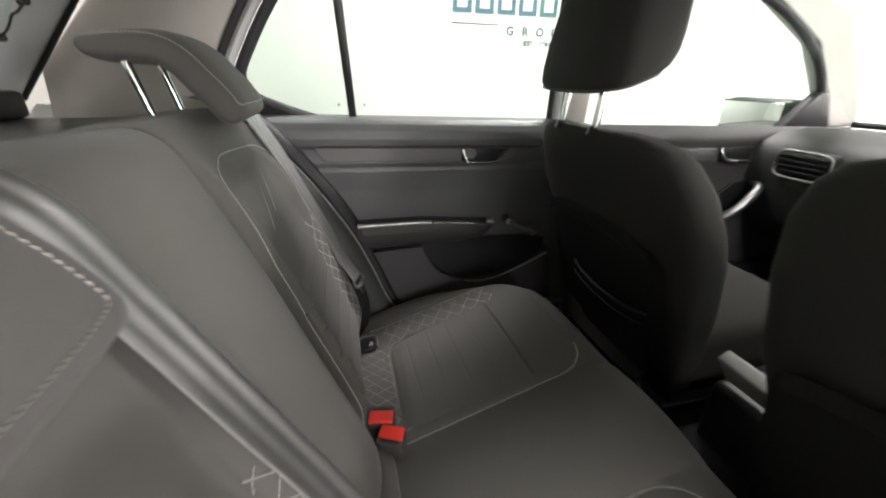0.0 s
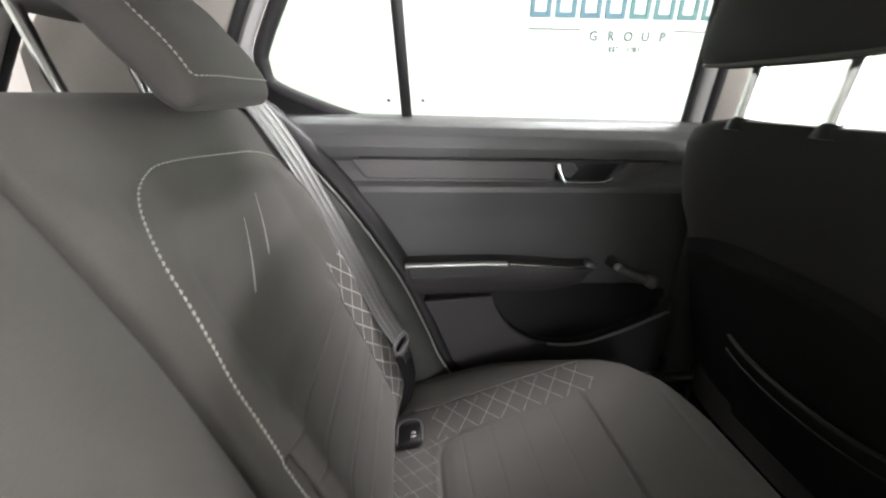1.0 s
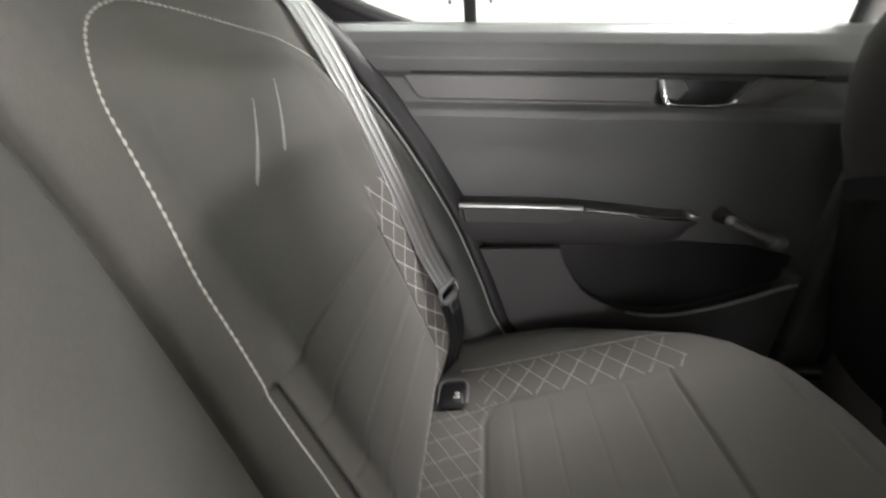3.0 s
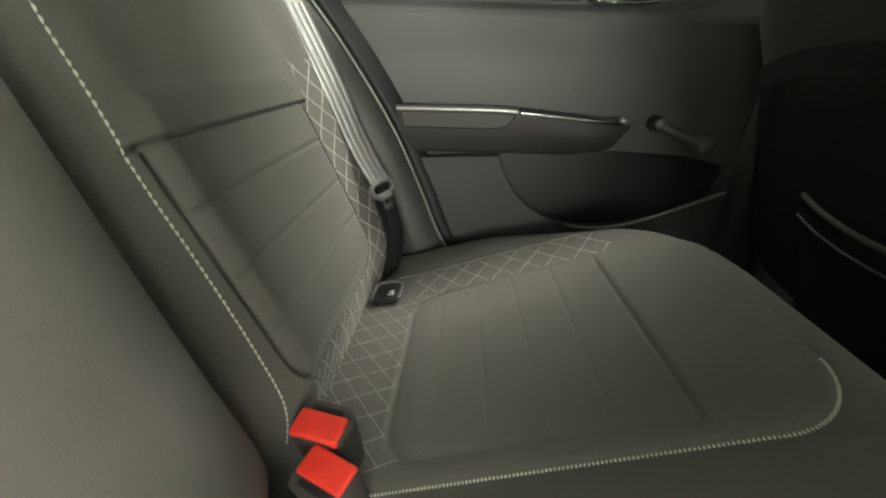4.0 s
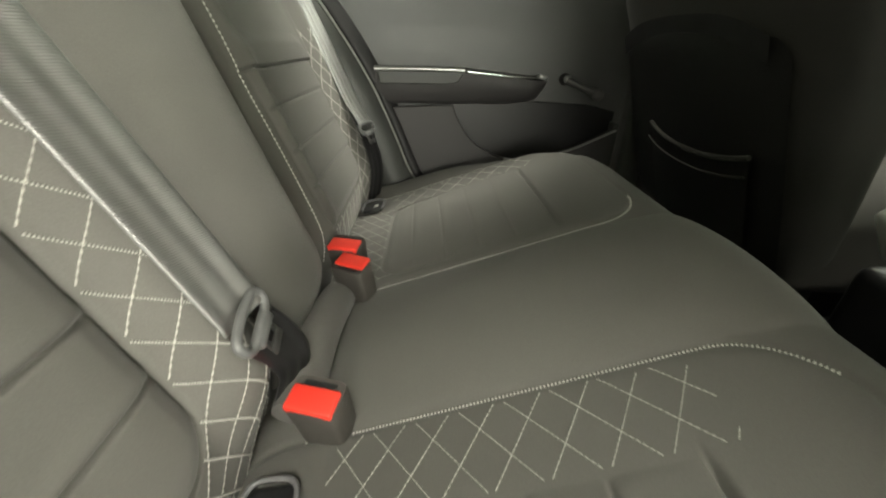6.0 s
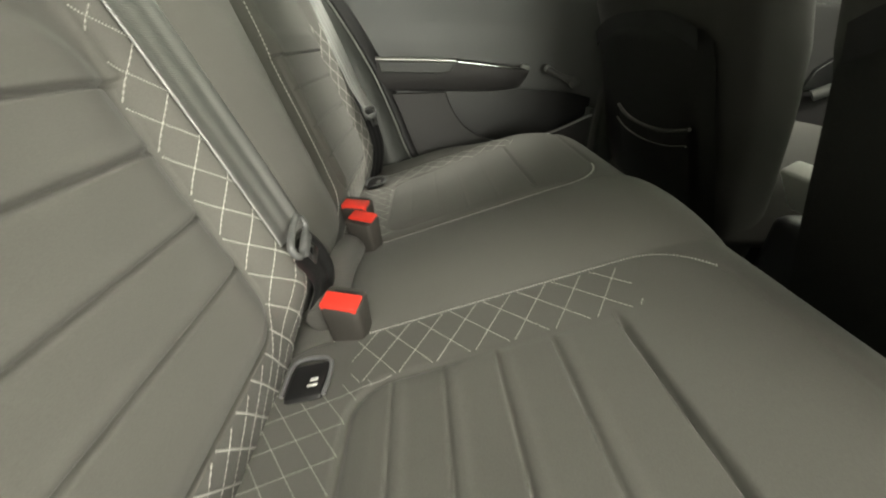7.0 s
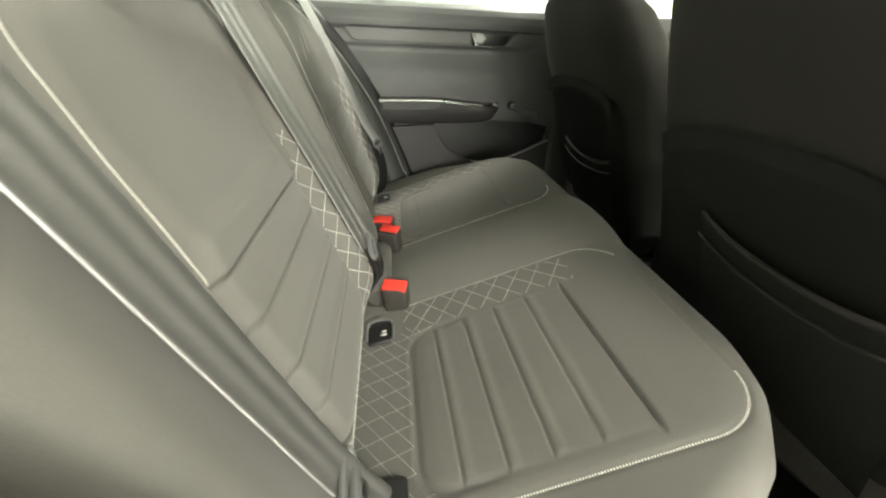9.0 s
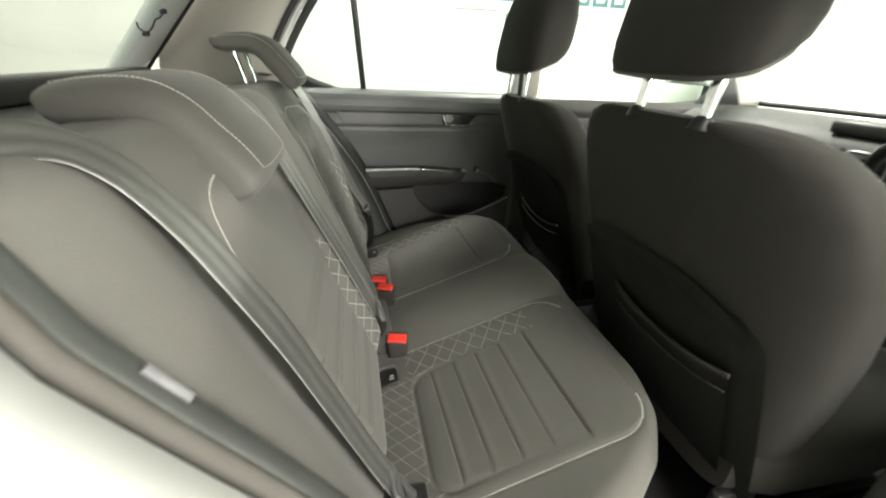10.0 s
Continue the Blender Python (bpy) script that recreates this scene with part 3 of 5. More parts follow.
shield = thing("windscreen", "large raked clear glass windscreen", "windscreen", (1.5, 0, 1.2))
P = np.array([[(1.10 + 0.86 * k + 0.10 * (1 - y * y), y * (0.62 + 0.14 * k), 1.42 - 0.45 * k) for y in np.linspace(-1, 1, 11)] for k in np.linspace(0, 1, 7)])
g = part("glass", grid_mesh(P), GLASS, shield)
g.visible_shadow = False
for k in (0.0, 1.0):
    part("border", tube([(1.10 + 0.86 * k + 0.10 * (1 - y * y), y * (0.62 + 0.14 * k), 1.42 - 0.45 * k) for y in np.linspace(-1, 1, 15)], 0.012, 8), RUBBER, shield, "black glass border")

# ---- rear door on the far side ----
door = thing("door_1", "dark grey rear door trim with silver armrest strip and window winder", "car door", (0.6, 0.75, 0.35), "", "structure")


def rear_edge(z):
    return np.interp(z, [0.36, 0.45, 0.56, 0.69, 0.835, 0.945, 1.03], [0.155, 0.078, 0.036, -0.020, -0.108, -0.190, -0.262])


PROFILE_Z = [0.38, 0.50, 0.58, 0.64, 0.70, 0.80, 0.862, 0.874, 0.88, 0.884, 0.905, 0.926, 0.93, 0.936, 0.957, 0.980, 0.997, 1.009, 1.014, 1.017]
PROFILE_Y = [0.742, 0.740, 0.736, 0.733, 0.734, 0.732, 0.726, 0.728, 0.733, 0.737, 0.738, 0.737, 0.733, 0.727, 0.724, 0.728, 0.738, 0.752, 0.768, 0.790]
zs = np.concatenate([np.linspace(0.38, 0.86, 40), np.linspace(0.862, 1.017, 64)])
rows = []
for z in zs:
    y = np.interp(z, PROFILE_Z, PROFILE_Y)
    drop = 0.006
    row = []
    for a in np.linspace(0, 1, 40):
        x = rear_edge(z) + a * (0.655 - rear_edge(z))
        row.append((x, y, z - drop * a * step(0.8, 1.0, z) - 0.012 * a * step(0.6, 0.85, z)))
    rows.append(row)
part("panel", grid_mesh(np.array(rows)), DOOR_SOFT, door, "dark soft door trim")


def dz(x):
    """How far the trim lines fall towards the front."""
    return -0.012 - 0.020 * x


def strip_prism(pts, y0, y1, bevel):
    return prism([(x, z + dz(x) + 0.014) for x, z in pts], y0, y1, bevel)


ddec = part("decor_strip", strip_prism([(-0.115, 0.924), (-0.09, 0.888), (-0.075, 0.885), (0.31, 0.885), (0.325, 0.926), (-0.10, 0.926)], 0.7285, 0.745, 0.003), DOOR_DECOR, door, "grey decor strip")
part("decor_strip", strip_prism([(0.445, 0.885), (0.50, 0.885), (0.56, 0.926), (0.475, 0.926)], 0.7285, 0.745, 0.003), DOOR_DECOR, door, "grey decor strip")
cup = part("handle_cup", strip_prism([(0.318, 0.882), (0.432, 0.882), (0.470, 0.931), (0.312, 0.931)], 0.7365, 0.75, 0.003), BLACK, door, "black handle recess")
part("cup_lip", tube([(x, 0.7275, z + dz(x) + 0.014) for x, z in ((-0.10, 0.929), (0.1, 0.930), (0.3, 0.931), (0.47, 0.931), (0.565, 0.929))], 0.0022, 8), BLACK, door, "dark seam above the strip")
blade = [(0.316, 0.7235, 0.921), (0.321, 0.719, 0.905), (0.328, 0.717, 0.890), (0.336, 0.716, 0.8835), (0.36, 0.7155, 0.8825), (0.40, 0.7165, 0.8825), (0.428, 0.720, 0.886), (0.440, 0.726, 0.892)]
part("inner_handle", tube(smooth_path([(x, y, z + dz(x) + 0.014) for x, y, z in blade], 5), [0.0062] * 16 + [0.0040] * 20, 10, True, 0.8), CHROME, door, "chrome door handle")
part("handle_blade", prism([(x, z + dz(x) + 0.014) for x, z in ((0.330, 0.893), (0.352, 0.890), (0.366, 0.908), (0.352, 0.924), (0.324, 0.924))], 0.730, 0.735, 0.002), LATCH, door, "satin silver handle blade")


# armrest
def armrest_ring(x, top, bot, out):
    return [(x, 0.745, top + 0.006), (x, out + 0.012, top + 0.004), (x, out + 0.003, top), (x, out, top - 0.006), (x, out + 0.004, (top + bot) / 2), (x, out + 0.014, bot + 0.008), (x, out + 0.024, bot), (x, 0.745, bot - 0.004)]


rings = []
for x in np.linspace(-0.012, 0.425, 24):
    top = 0.7045 - 0.020 * step(0.15, 0.45, x) * 1.0
    bot = 0.622 + 0.012 * step(0.3, 0.43, x) + 0.03 * step(0.40, 0.43, x)
    out = 0.690 + 0.012 * step(0.36, 0.43, x) + 0.006 * step(0.02, -0.012, x)
    rings.append(armrest_ring(x, top, bot, out))
arm = part("armrest", loft(rings), DOOR_HARD, door, "dark hard plastic armrest")
part("grip_cap", prism([(-0.008, 0.703), (0.214, 0.702), (0.196, 0.676), (0.17, 0.671), (0.0, 0.671)], 0.6865, 0.70, 0.003), TRIM_DARK, arm, "dark grey grip cap")
part("silver_strip", tube([(x, 0.6885, 0.7055 - 0.020 * step(0.15, 0.45, x)) for x in np.linspace(-0.012, 0.213, 14)], 0.0068, 8), SATIN, arm, "satin silver strip")
part("silver_strip", tube([(x, 0.6895 + 0.012 * step(0.36, 0.43, x), 0.704 - 0.020 * step(0.15, 0.45, x)) for x in np.linspace(0.219, 0.418, 14)], 0.0035, 8), CHROME, arm, "thin chrome strip")
part("strip_end", turned(soft_box((-0.012, -0.012, -0.006), (0.012, 0.012, 0.006), 0.004), pose(0.412, 0.704, 0.690, 0, 15, 0)), SATIN, arm)

# window winder
winder = part("window_winder", tube([(0.480, 0.738, 0.683), (0.480, 0.705, 0.683)], [0.016, 0.011], 16), DOOR_HARD, door, "black window winder")
part("crank", tube(smooth_path([(0.474, 0.692, 0.686), (0.50, 0.684, 0.674), (0.53, 0.682, 0.662), (0.556, 0.684, 0.652)], 5), [0.015] * 4 + [0.0125] * 6 + [0.0155] * 6, 12, True, 0.6), DOOR_DECOR, winder)
part("knob", tube([(0.552, 0.69, 0.653), (0.552, 0.678, 0.653), (0.552, 0.668, 0.653), (0.552, 0.665, 0.653)], [0.013, 0.0155, 0.014, 0.006], 14), DOOR_DECOR, winder)
part("bright_cap", tube([(0.474, 0.692, 0.687), (0.474, 0.683, 0.687), (0.474, 0.681, 0.687)], [0.010, 0.009, 0.004], 14), SATIN, winder, "satin hub cap")

# map pocket
lip = smooth_path([(0.185, 0, 0.622), (0.205, 0, 0.575), (0.25, 0, 0.52), (0.33, 0, 0.483), (0.42, 0, 0.480), (0.52, 0, 0.512), (0.628, 0, 0.562)], 6)
poly = [(p[0], p[2]) for p in lip] + [(0.628, 0.38), (0.15, 0.38), (0.095, 0.45), (0.052, 0.56), (0.028, 0.615)]
pocket = part("map_pocket", prism(poly, 0.690, 0.702, 0.003), DOOR_HARD, door, "dark grey map pocket front")
# black sheet behind the lip stands for the shade of the pocket recess
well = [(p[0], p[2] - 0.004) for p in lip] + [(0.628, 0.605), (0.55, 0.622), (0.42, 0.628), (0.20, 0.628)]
part("pocket_shade", prism(well, 0.7265, 0.731, 0.001), BLACK, pocket, "black sheet standing for the shade inside the pocket")
part("pocket_edge", tube([(p[0], 0.692, p[2]) for p in lip[18:]], 0.0035, 8), SATIN, pocket, "pale pocket edge")
part("pocket_side", prism([(0.62, 0.38), (0.632, 0.38), (0.632, 0.58), (0.62, 0.58)], 0.69, 0.745, 0.002), TRIM_DARK, pocket)
part("outer_skin", soft_box((-0.05, 0.80, 0.30), (0.64, 0.85, 0.98), 0.015), PAINT, door, "white painted skin")

# window frame and glass
def side(x, z, y=0.775):
    return (x, y - TUMBLE * (z - 1.0), z)


frame_path = [(-0.04, 0.985), (-0.12, 1.006), (-0.20, 1.035), (-0.262, 1.066), (-0.272, 1.10), (-0.262, 1.14), (-0.175, 1.27), (-0.10, 1.345), (0.02, 1.375), (0.62, 1.38)]
part("window_frame", tube(smooth_path([side(x, z, 0.792) for x, z in frame_path], 5), 0.014, 8), RUBBER, door, "black window seal")
front_edge = [(0.628, 0.965), (0.614, 1.1), (0.580, 1.38)]
part("window_frame", tube([side(x, z, 0.788) for x, z in front_edge], 0.009, 8), RUBBER, door, "black window seal")
part("frame_skin", tube([side(x + 0.022, z, 0.786) for x, z in front_edge], 0.015, 10, True, 0.6), PAINT, door, "white painted window frame")
part("window_frame", tube([side(x + 0.046, z, 0.782) for x, z in front_edge], 0.013, 8), RUBBER, door, "black door seal")
rear_run = [(-0.262, 1.060), (-0.275, 1.10), (-0.264, 1.14), (-0.177, 1.27), (-0.10, 1.348)]
part("frame_skin", tube(smooth_path([side(x - 0.022, z + 0.006, 0.786) for x, z in rear_run], 5), 0.013, 10, True, 0.7), PAINT, door, "white painted window frame")
part("window_frame", tube(smooth_path([side(x - 0.044, z + 0.012, 0.780) for x, z in rear_run], 5), 0.010, 8), RUBBER, door, "black door seal")
part("frame_panel", prism([(-0.30, 1.02), (-0.10, 1.0), (-0.125, 1.016), (-0.19, 1.036), (-0.258, 1.066), (-0.285, 1.075)], 0.782, 0.80, 0.002, TUMBLE), BLACK, door, "black corner panel")
part("divider_bar", prism([(-0.009, 0.99), (0.012, 0.99), (-0.012, 1.37), (-0.035, 1.37)], 0.774, 0.80, 0.003, TUMBLE), BLACK, door, "black window divider bar")
for quad in ([(-0.30, 1.0), (0.0, 0.98), (-0.02, 1.38), (-0.12, 1.38), (-0.30, 1.10)], [(0.0, 0.98), (0.630, 0.97), (0.580, 1.39), (-0.02, 1.38)]):
    g = part("window_pane", prism(quad, 0.789, 0.793, 0, TUMBLE), GLASS, door, "clear door glass", False)
    g.visible_shadow = False

for x in (-0.036, 0.034):
    part("glass_speck", turned(soft_box((-0.003, -0.001, -0.003), (0.003, 0.001, 0.003), 0.0008), pose(*side(x, 1.04, 0.788))), BLACK, door, "small dark speck")

# ---- front doors ----
def front_door(s, label):
    d = thing("door_2" if s > 0 else "door_3", label, "car door", (1.8, 0.75 * s, 0.35), "", "structure")
    rows = []
    for z in np.linspace(0.36, 1.0, 40):
        y = np.interp(z, PROFILE_Z, PROFILE_Y)
        rows.append([(x, s * y, z - 0.018 * (x - 0.0) * step(0.8, 1.0, z) - 0.002) for x in np.linspace(0.70, 1.93, 30)])
    part("panel", grid_mesh(np.array(rows)), DOOR_HARD, d, "dark soft door trim")
    skin = sorted((s * 0.80, s * 0.85))
    part("outer_skin", soft_box((0.65, skin[0], 0.30), (2.0, skin[1], 0.96), 0.015), PAINT, d, "white painted skin")
    strip = sorted((s * 0.727, s * 0.745))
    part("decor_strip", prism([(0.72, 0.865), (1.60, 0.85), (1.66, 0.89), (0.72, 0.908)], strip[0], strip[1], 0.003), DOOR_DECOR, d, "grey decor strip")
    part("handle_cup", prism([(1.30, 0.845), (1.44, 0.845), (1.46, 0.90), (1.29, 0.90)], strip[0] - 0.002, strip[1] - 0.002, 0.003), BLACK, d)
    part("inner_handle", tube(smooth_path([(1.29, s * 0.722, 0.90), (1.305, s * 0.714, 0.868), (1.34, s * 0.712, 0.853), (1.42, s * 0.714, 0.850)], 5), 0.007, 8), CHROME, d, "chrome door handle")
    pull = part("door_pull", tube(smooth_path([(1.30, s * 0.70, 0.62), (1.36, s * 0.665, 0.665), (1.43, s * 0.660, 0.73), (1.475, s * 0.68, 0.765), (1.48, s * 0.72, 0.775)], 6), 0.017, 12), SATIN, d, "satin silver door pull")
    part("pull_cup", prism([(1.28, 0.63), (1.46, 0.66), (1.50, 0.78), (1.40, 0.77), (1.30, 0.69)], s * 0.722, s * 0.74, 0.004), BLACK, d)
    g = part("window_pane", prism([(0.66, 0.96), (1.88, 0.94), (1.70, 1.15), (1.50, 1.28), (1.2, 1.39), (0.66, 1.39)], s * 0.789, s * 0.793, 0, TUMBLE * s), GLASS, d, "clear door glass", False)
    g.visible_shadow = False
    part("mirror_base", prism([(1.60, 0.955), (1.86, 0.95), (1.74, 1.085), (1.70, 1.09)], s * 0.758, s * 0.80, 0.006, TUMBLE * s), BLACK, d, "black mirror base panel")
    m = part("door_mirror", soft_box((1.665, min(s * 0.80, s * 1.10), 0.920), (1.77, max(s * 0.80, s * 1.10), 1.06), 0.035, 4), BLACK, d, "black door mirror housing")
    glass_rim = part("mirror_rim", soft_box((1.657, min(s * 0.815, s * 1.092), 0.931), (1.668, max(s * 0.815, s * 1.092), 1.051), 0.005), BLACK, m)
    part("mirror_glass", soft_box((1.6535, min(s * 0.822, s * 1.085), 0.938), (1.6575, max(s * 0.822, s * 1.085), 1.044), 0.001), MIRROR, m, "mirror glass")
    return d


front_door(1, "dark front door trim with silver pull and door mirror")
front_door(-1, "dark front door trim beside the near front seat")

# ---- rear seat: shapes shared by covers, seams and quilting ----
SEATS = (0.0, -0.685)      # the two outer places, the second moved across by this
MID_Y, MID_H = 0.056, 0.118
BU = np.array([-0.358, 0.0, 0.934])
BN = np.array([0.934, 0.0, 0.358])
B0 = np.array([-0.03, 0.0, 0.45])
V_TOP, R_TOP, TURN_TOP = 0.592, 0.055, 1.30
SIDE_Y = 0.688
TOP_FAR = 0.015


def back_base(v):
    """The backrest's middle line: place and normal at the height v along it."""
    v = np.asarray(v, float)
    flat = np.minimum(v, V_TOP)
    ang = np.clip((v - V_TOP) / R_TOP, 0, TURN_TOP)
    rest = np.maximum(v - V_TOP - TURN_TOP * R_TOP, 0)
    c, s = np.cos(ang), np.sin(ang)
    n = BN * c[..., None] + BU * s[..., None]
    u = BU * c[..., None] - BN * s[..., None]
    p = B0 + BU * flat[..., None] + R_TOP * (n - BN) + u * rest[..., None]
    return p, n


def back_off(y, v):
    y, v = np.asarray(y, float), np.asarray(v, float)
    o = np.zeros(np.broadcast(y, v).shape)
    wid = MID_H - 0.032 * step(0.48, 0.0, v)
    t = (y - MID_Y) / wid
    o = o + 0.034 * np.maximum(0, 1 - t * t) ** 0.7 * (1 - 0.5 * step(0.42, 0.62, v)) * step(-0.06, 0.04, v)
    for e in (-1, 1):
        o = o + pit((t - e) * wid, 0.006, 0.010)
    for oy in SEATS:
        yy = y - oy
        d = rbox(yy, v, 0.366, 0.190, 0.158, 0.156, 0.045)
        o = o + pit(d, 0.0026, 0.006) * step(0.30, 0.292, v) + 0.006 * step(0.002, -0.022, d)
        inner = step(0.0, -0.01, d) * (1.0 if oy else 0.6)
        o = o + (pit(v - 0.2945, 0.0018, 0.0055) + 0.0035 * step(0.2935, 0.299, v) * step(0.42, 0.32, v)) * step(0.176, 0.166, np.abs(yy - 0.366))
        for k, vf in enumerate((0.239, 0.174, 0.115)):
            o = o + (pit(v - vf, 0.0022, 0.0050) + 0.0022 * np.exp(-((v - vf - 0.008) / 0.007) ** 2)) * inner
        d2 = rbox(yy, v, 0.408, 0.235, 0.205, 0.335, 0.125)
        o = o + 0.011 * step(0.012, -0.035, d2)
        if oy:
            o = o + (0.019 * step(0.522, 0.575, yy) * step(0.650, 0.605, yy) - 0.006 * np.exp(-((yy - 0.522) / 0.028) ** 2)) * step(0.50, 0.36, v) * step(-0.04, 0.06, v)
    o = o + 0.015 * np.exp(-((y - 0.207) / 0.032) ** 2) * step(0.60, 0.54, v)
    o = o + 0.020 * step(0.52, 0.60, np.abs(y)) * step(0.60, 0.45, v)
    o = o - 0.060 * step(0.075, -0.085, v) ** 1.3
    d = np.clip(SIDE_Y - np.abs(y), 0, 0.09)
    o = o - (0.09 - np.sqrt(np.maximum(0.09 ** 2 - (0.09 - d) ** 2, 0)))
    return o


def on_back(y, v, lift=0.0):
    y, v = np.broadcast_arrays(np.asarray(y, float), np.asarray(v, float))
    p, n = back_base(v)
    q = p + n * (back_off(y, v) + lift)[..., None] + BU * (0.020 * step(0.42, 0.60, v) * step(-0.02, -0.15, y) + TOP_FAR * step(0.57, 0.65, v) * step(0.10, 0.22, y) * step(0.62, 0.48, y))[..., None]
    q[..., 1] = y
    return q, n


def cush_edge(x):
    return np.interp(x, [-0.1, 0.07, 0.2, 0.3, 0.38, 0.43, 0.47, 0.495, 0.508], [0.690, 0.688, 0.668, 0.640, 0.602, 0.566, 0.512, 0.44, 0.35])


def cush_z(x, y):
    x, y = np.asarray(x, float), np.asarray(y, float)
    z = 0.408 + np.where(x > 0.03, 0.351, 0.22) * (x - 0.03)
    z = z - 0.010 * step(0.36, 0.50, x)
    m = (y - 0.025) / 0.125
    z = z + 0.016 * np.maximum(0, 1 - m * m) ** 0.8 * step(-0.04, 0.06, x)
    for oy in SEATS:
        yy = y - oy
        d = rbox(yy, x, 0.336, 0.25, 0.150, 0.205, 0.045)
        rear = step(0.20, 0.06, x)
        z = z + (pit(d, 0.005, (0.0008 + 0.006 * rear) * (1.0 if oy else 0.6)) + 0.004 * step(0.0, -0.03, d) * rear) * step(0.345, 0.325, x)
        ins = step(0.0, -0.01, d) * step(0.345, 0.33, x)
        for xf in (0.094, 0.150, 0.206, 0.264):
            z = z + pit(x - xf + 0.03 * (yy - 0.336), 0.0020, 0.0046 if oy else 0.0006) * ins
            z = z + 0.0018 * np.exp(-((x - xf - 0.008 + 0.03 * (yy - 0.336)) / 0.007) ** 2) * ins * (1 if oy else 0.15)
        z = z + pit(x - 0.331 + 0.03 * (yy - 0.336), 0.0026, 0.012 if oy else 0.007) * step(0.165, 0.125, np.abs(yy - 0.336))
        d2 = rbox(yy, x, 0.369, 0.19, 0.211, 0.265, 0.075)
        z = z + pit(d2, 0.004, 0.003) * step(0.47, 0.44, x) + 0.003 * step(0.01, -0.02, d2) * step(0.47, 0.40, x)
    z = z + 0.016 * step(0.56, 0.64, np.abs(y)) * step(0.34, 0.15, x)
    d = np.clip(cush_edge(x) - np.abs(y), 0, 0.055)
    z = z - (0.055 - np.sqrt(np.maximum(0.055 ** 2 - (0.055 - d) ** 2, 0)))
    d = np.clip(0.512 - x, 0, 0.06)
    z = z - (0.06 - np.sqrt(np.maximum(0.06 ** 2 - (0.06 - d) ** 2, 0))) * 0.9
    return z


def on_cush(x, y, lift=0.0):
    x, y = np.broadcast_arrays(np.asarray(x, float), np.asarray(y, float))
    e = 0.004
    zx = (cush_z(x + e, y) - cush_z(x - e, y)) / (2 * e)
    zy = (cush_z(x, y + e) - cush_z(x, y - e)) / (2 * e)
    n = np.stack([-zx, -zy, np.ones_like(zx)], -1)
    n /= np.linalg.norm(n, axis=-1, keepdims=True)
    return np.stack([x, y, cush_z(x, y)], -1) + n * lift, n


# backrest cover
rear_seat = thing("rear_seat", "charcoal cloth rear bench seat with fluted panels and pale stitching", "car seat", (0.2, 0, 0.235))
ys = np.linspace(-SIDE_Y, SIDE_Y, 540)
vs = np.concatenate([np.linspace(-0.085, V_TOP, 500), np.linspace(V_TOP, V_TOP + TURN_TOP * R_TOP + 0.07, 30)[1:]])
Y, V = np.meshgrid(ys, vs)
P, N = on_back(Y, V)
side0, side1 = P[:, :1] - np.array([0.10, 0, 0.03]), P[:, -1:] - np.array([0.10, 0, 0.03])
backrest = part("backrest", grid_mesh(np.concatenate([side0, P, side1], 1)), FABRIC, rear_seat, "charcoal cloth backrest")
part("back_board", prism([(-0.10, 0.36), (-0.065, 0.36), (-0.315, 1.005), (-0.355, 1.0)], -0.65, 0.65, 0.004), BLACK, backrest, "black back board")


def back_line(pts):
    pts = np.array(pts, float)
    q, n = on_back(pts[:, 0], pts[:, 1], 0.0006)
    return q, n


def rbox_path(cy, cv, hy, hv, r, skip_bottom=True, n=10):
    """Round a rounded rectangle from the lower left corner up, over and down."""
    out = [(cy - hy, v) for v in np.linspace(cv - hv + r, cv + hv - r, 30)]
    out += [(cy - hy + r - r * math.cos(a), cv + hv - r + r * math.sin(a)) for a in np.linspace(0, math.pi / 2, n)]
    out += [(y, cv + hv) for y in np.linspace(cy - hy + r, cy + hy - r, 20)]
    out += [(cy + hy - r + r * math.sin(a), cv + hv - r + r * math.cos(a)) for a in np.linspace(0, math.pi / 2, n)]
    out += [(cy + hy, v) for v in np.linspace(cv + hv - r, cv - hv + r, 30)]
    return out


# the seam round one place, y and height
FAR_SEAM = [(0.176, 0.46), (0.184, 0.50), (0.190, 0.57), (0.193, 0.64), (0.194, 0.70), (0.197, 0.76), (0.201, 0.81), (0.207, 0.846), (0.213, 0.885), (0.220, 0.915), (0.230, 0.934), (0.244, 0.952), (0.258, 0.967), (0.272, 0.978), (0.290, 0.986), (0.315, 0.991), (0.371, 0.989), (0.45, 0.982), (0.53, 0.973), (0.585, 0.955), (0.620, 0.915), (0.632, 0.87)]
SEAM = [(0.182, 0.46), (0.192, 0.54), (0.199, 0.61), (0.205, 0.66), (0.211, 0.73), (0.215, 0.80), (0.217, 0.85), (0.220, 0.895), (0.228, 0.920), (0.241, 0.942), (0.258, 0.958), (0.28, 0.968), (0.305, 0.973), (0.34, 0.976), (0.41, 0.976), (0.45, 0.975), (0.535, 0.966), (0.59, 0.948), (0.62, 0.915), (0.632, 0.87)]
lines = []
for oy in SEATS:
    loop = smooth_path([(y + oy, (z - 0.453) / 0.934, 0) for y, z in (SEAM if oy else FAR_SEAM)], 12)[:, :2]
    lines.append(back_line(loop))
part("stitching", dashes([lines[0]], 0.0018, 0.0009, 0.0052, 0.0014, slant=0.3), THREAD_FINE, backrest, "pale rope stitching")
part("stitching", dashes([lines[1]], 0.0036, 0.0009, 0.0018, 0.0018, slant=0.6), THREAD, backrest, "pale ladder stitching")

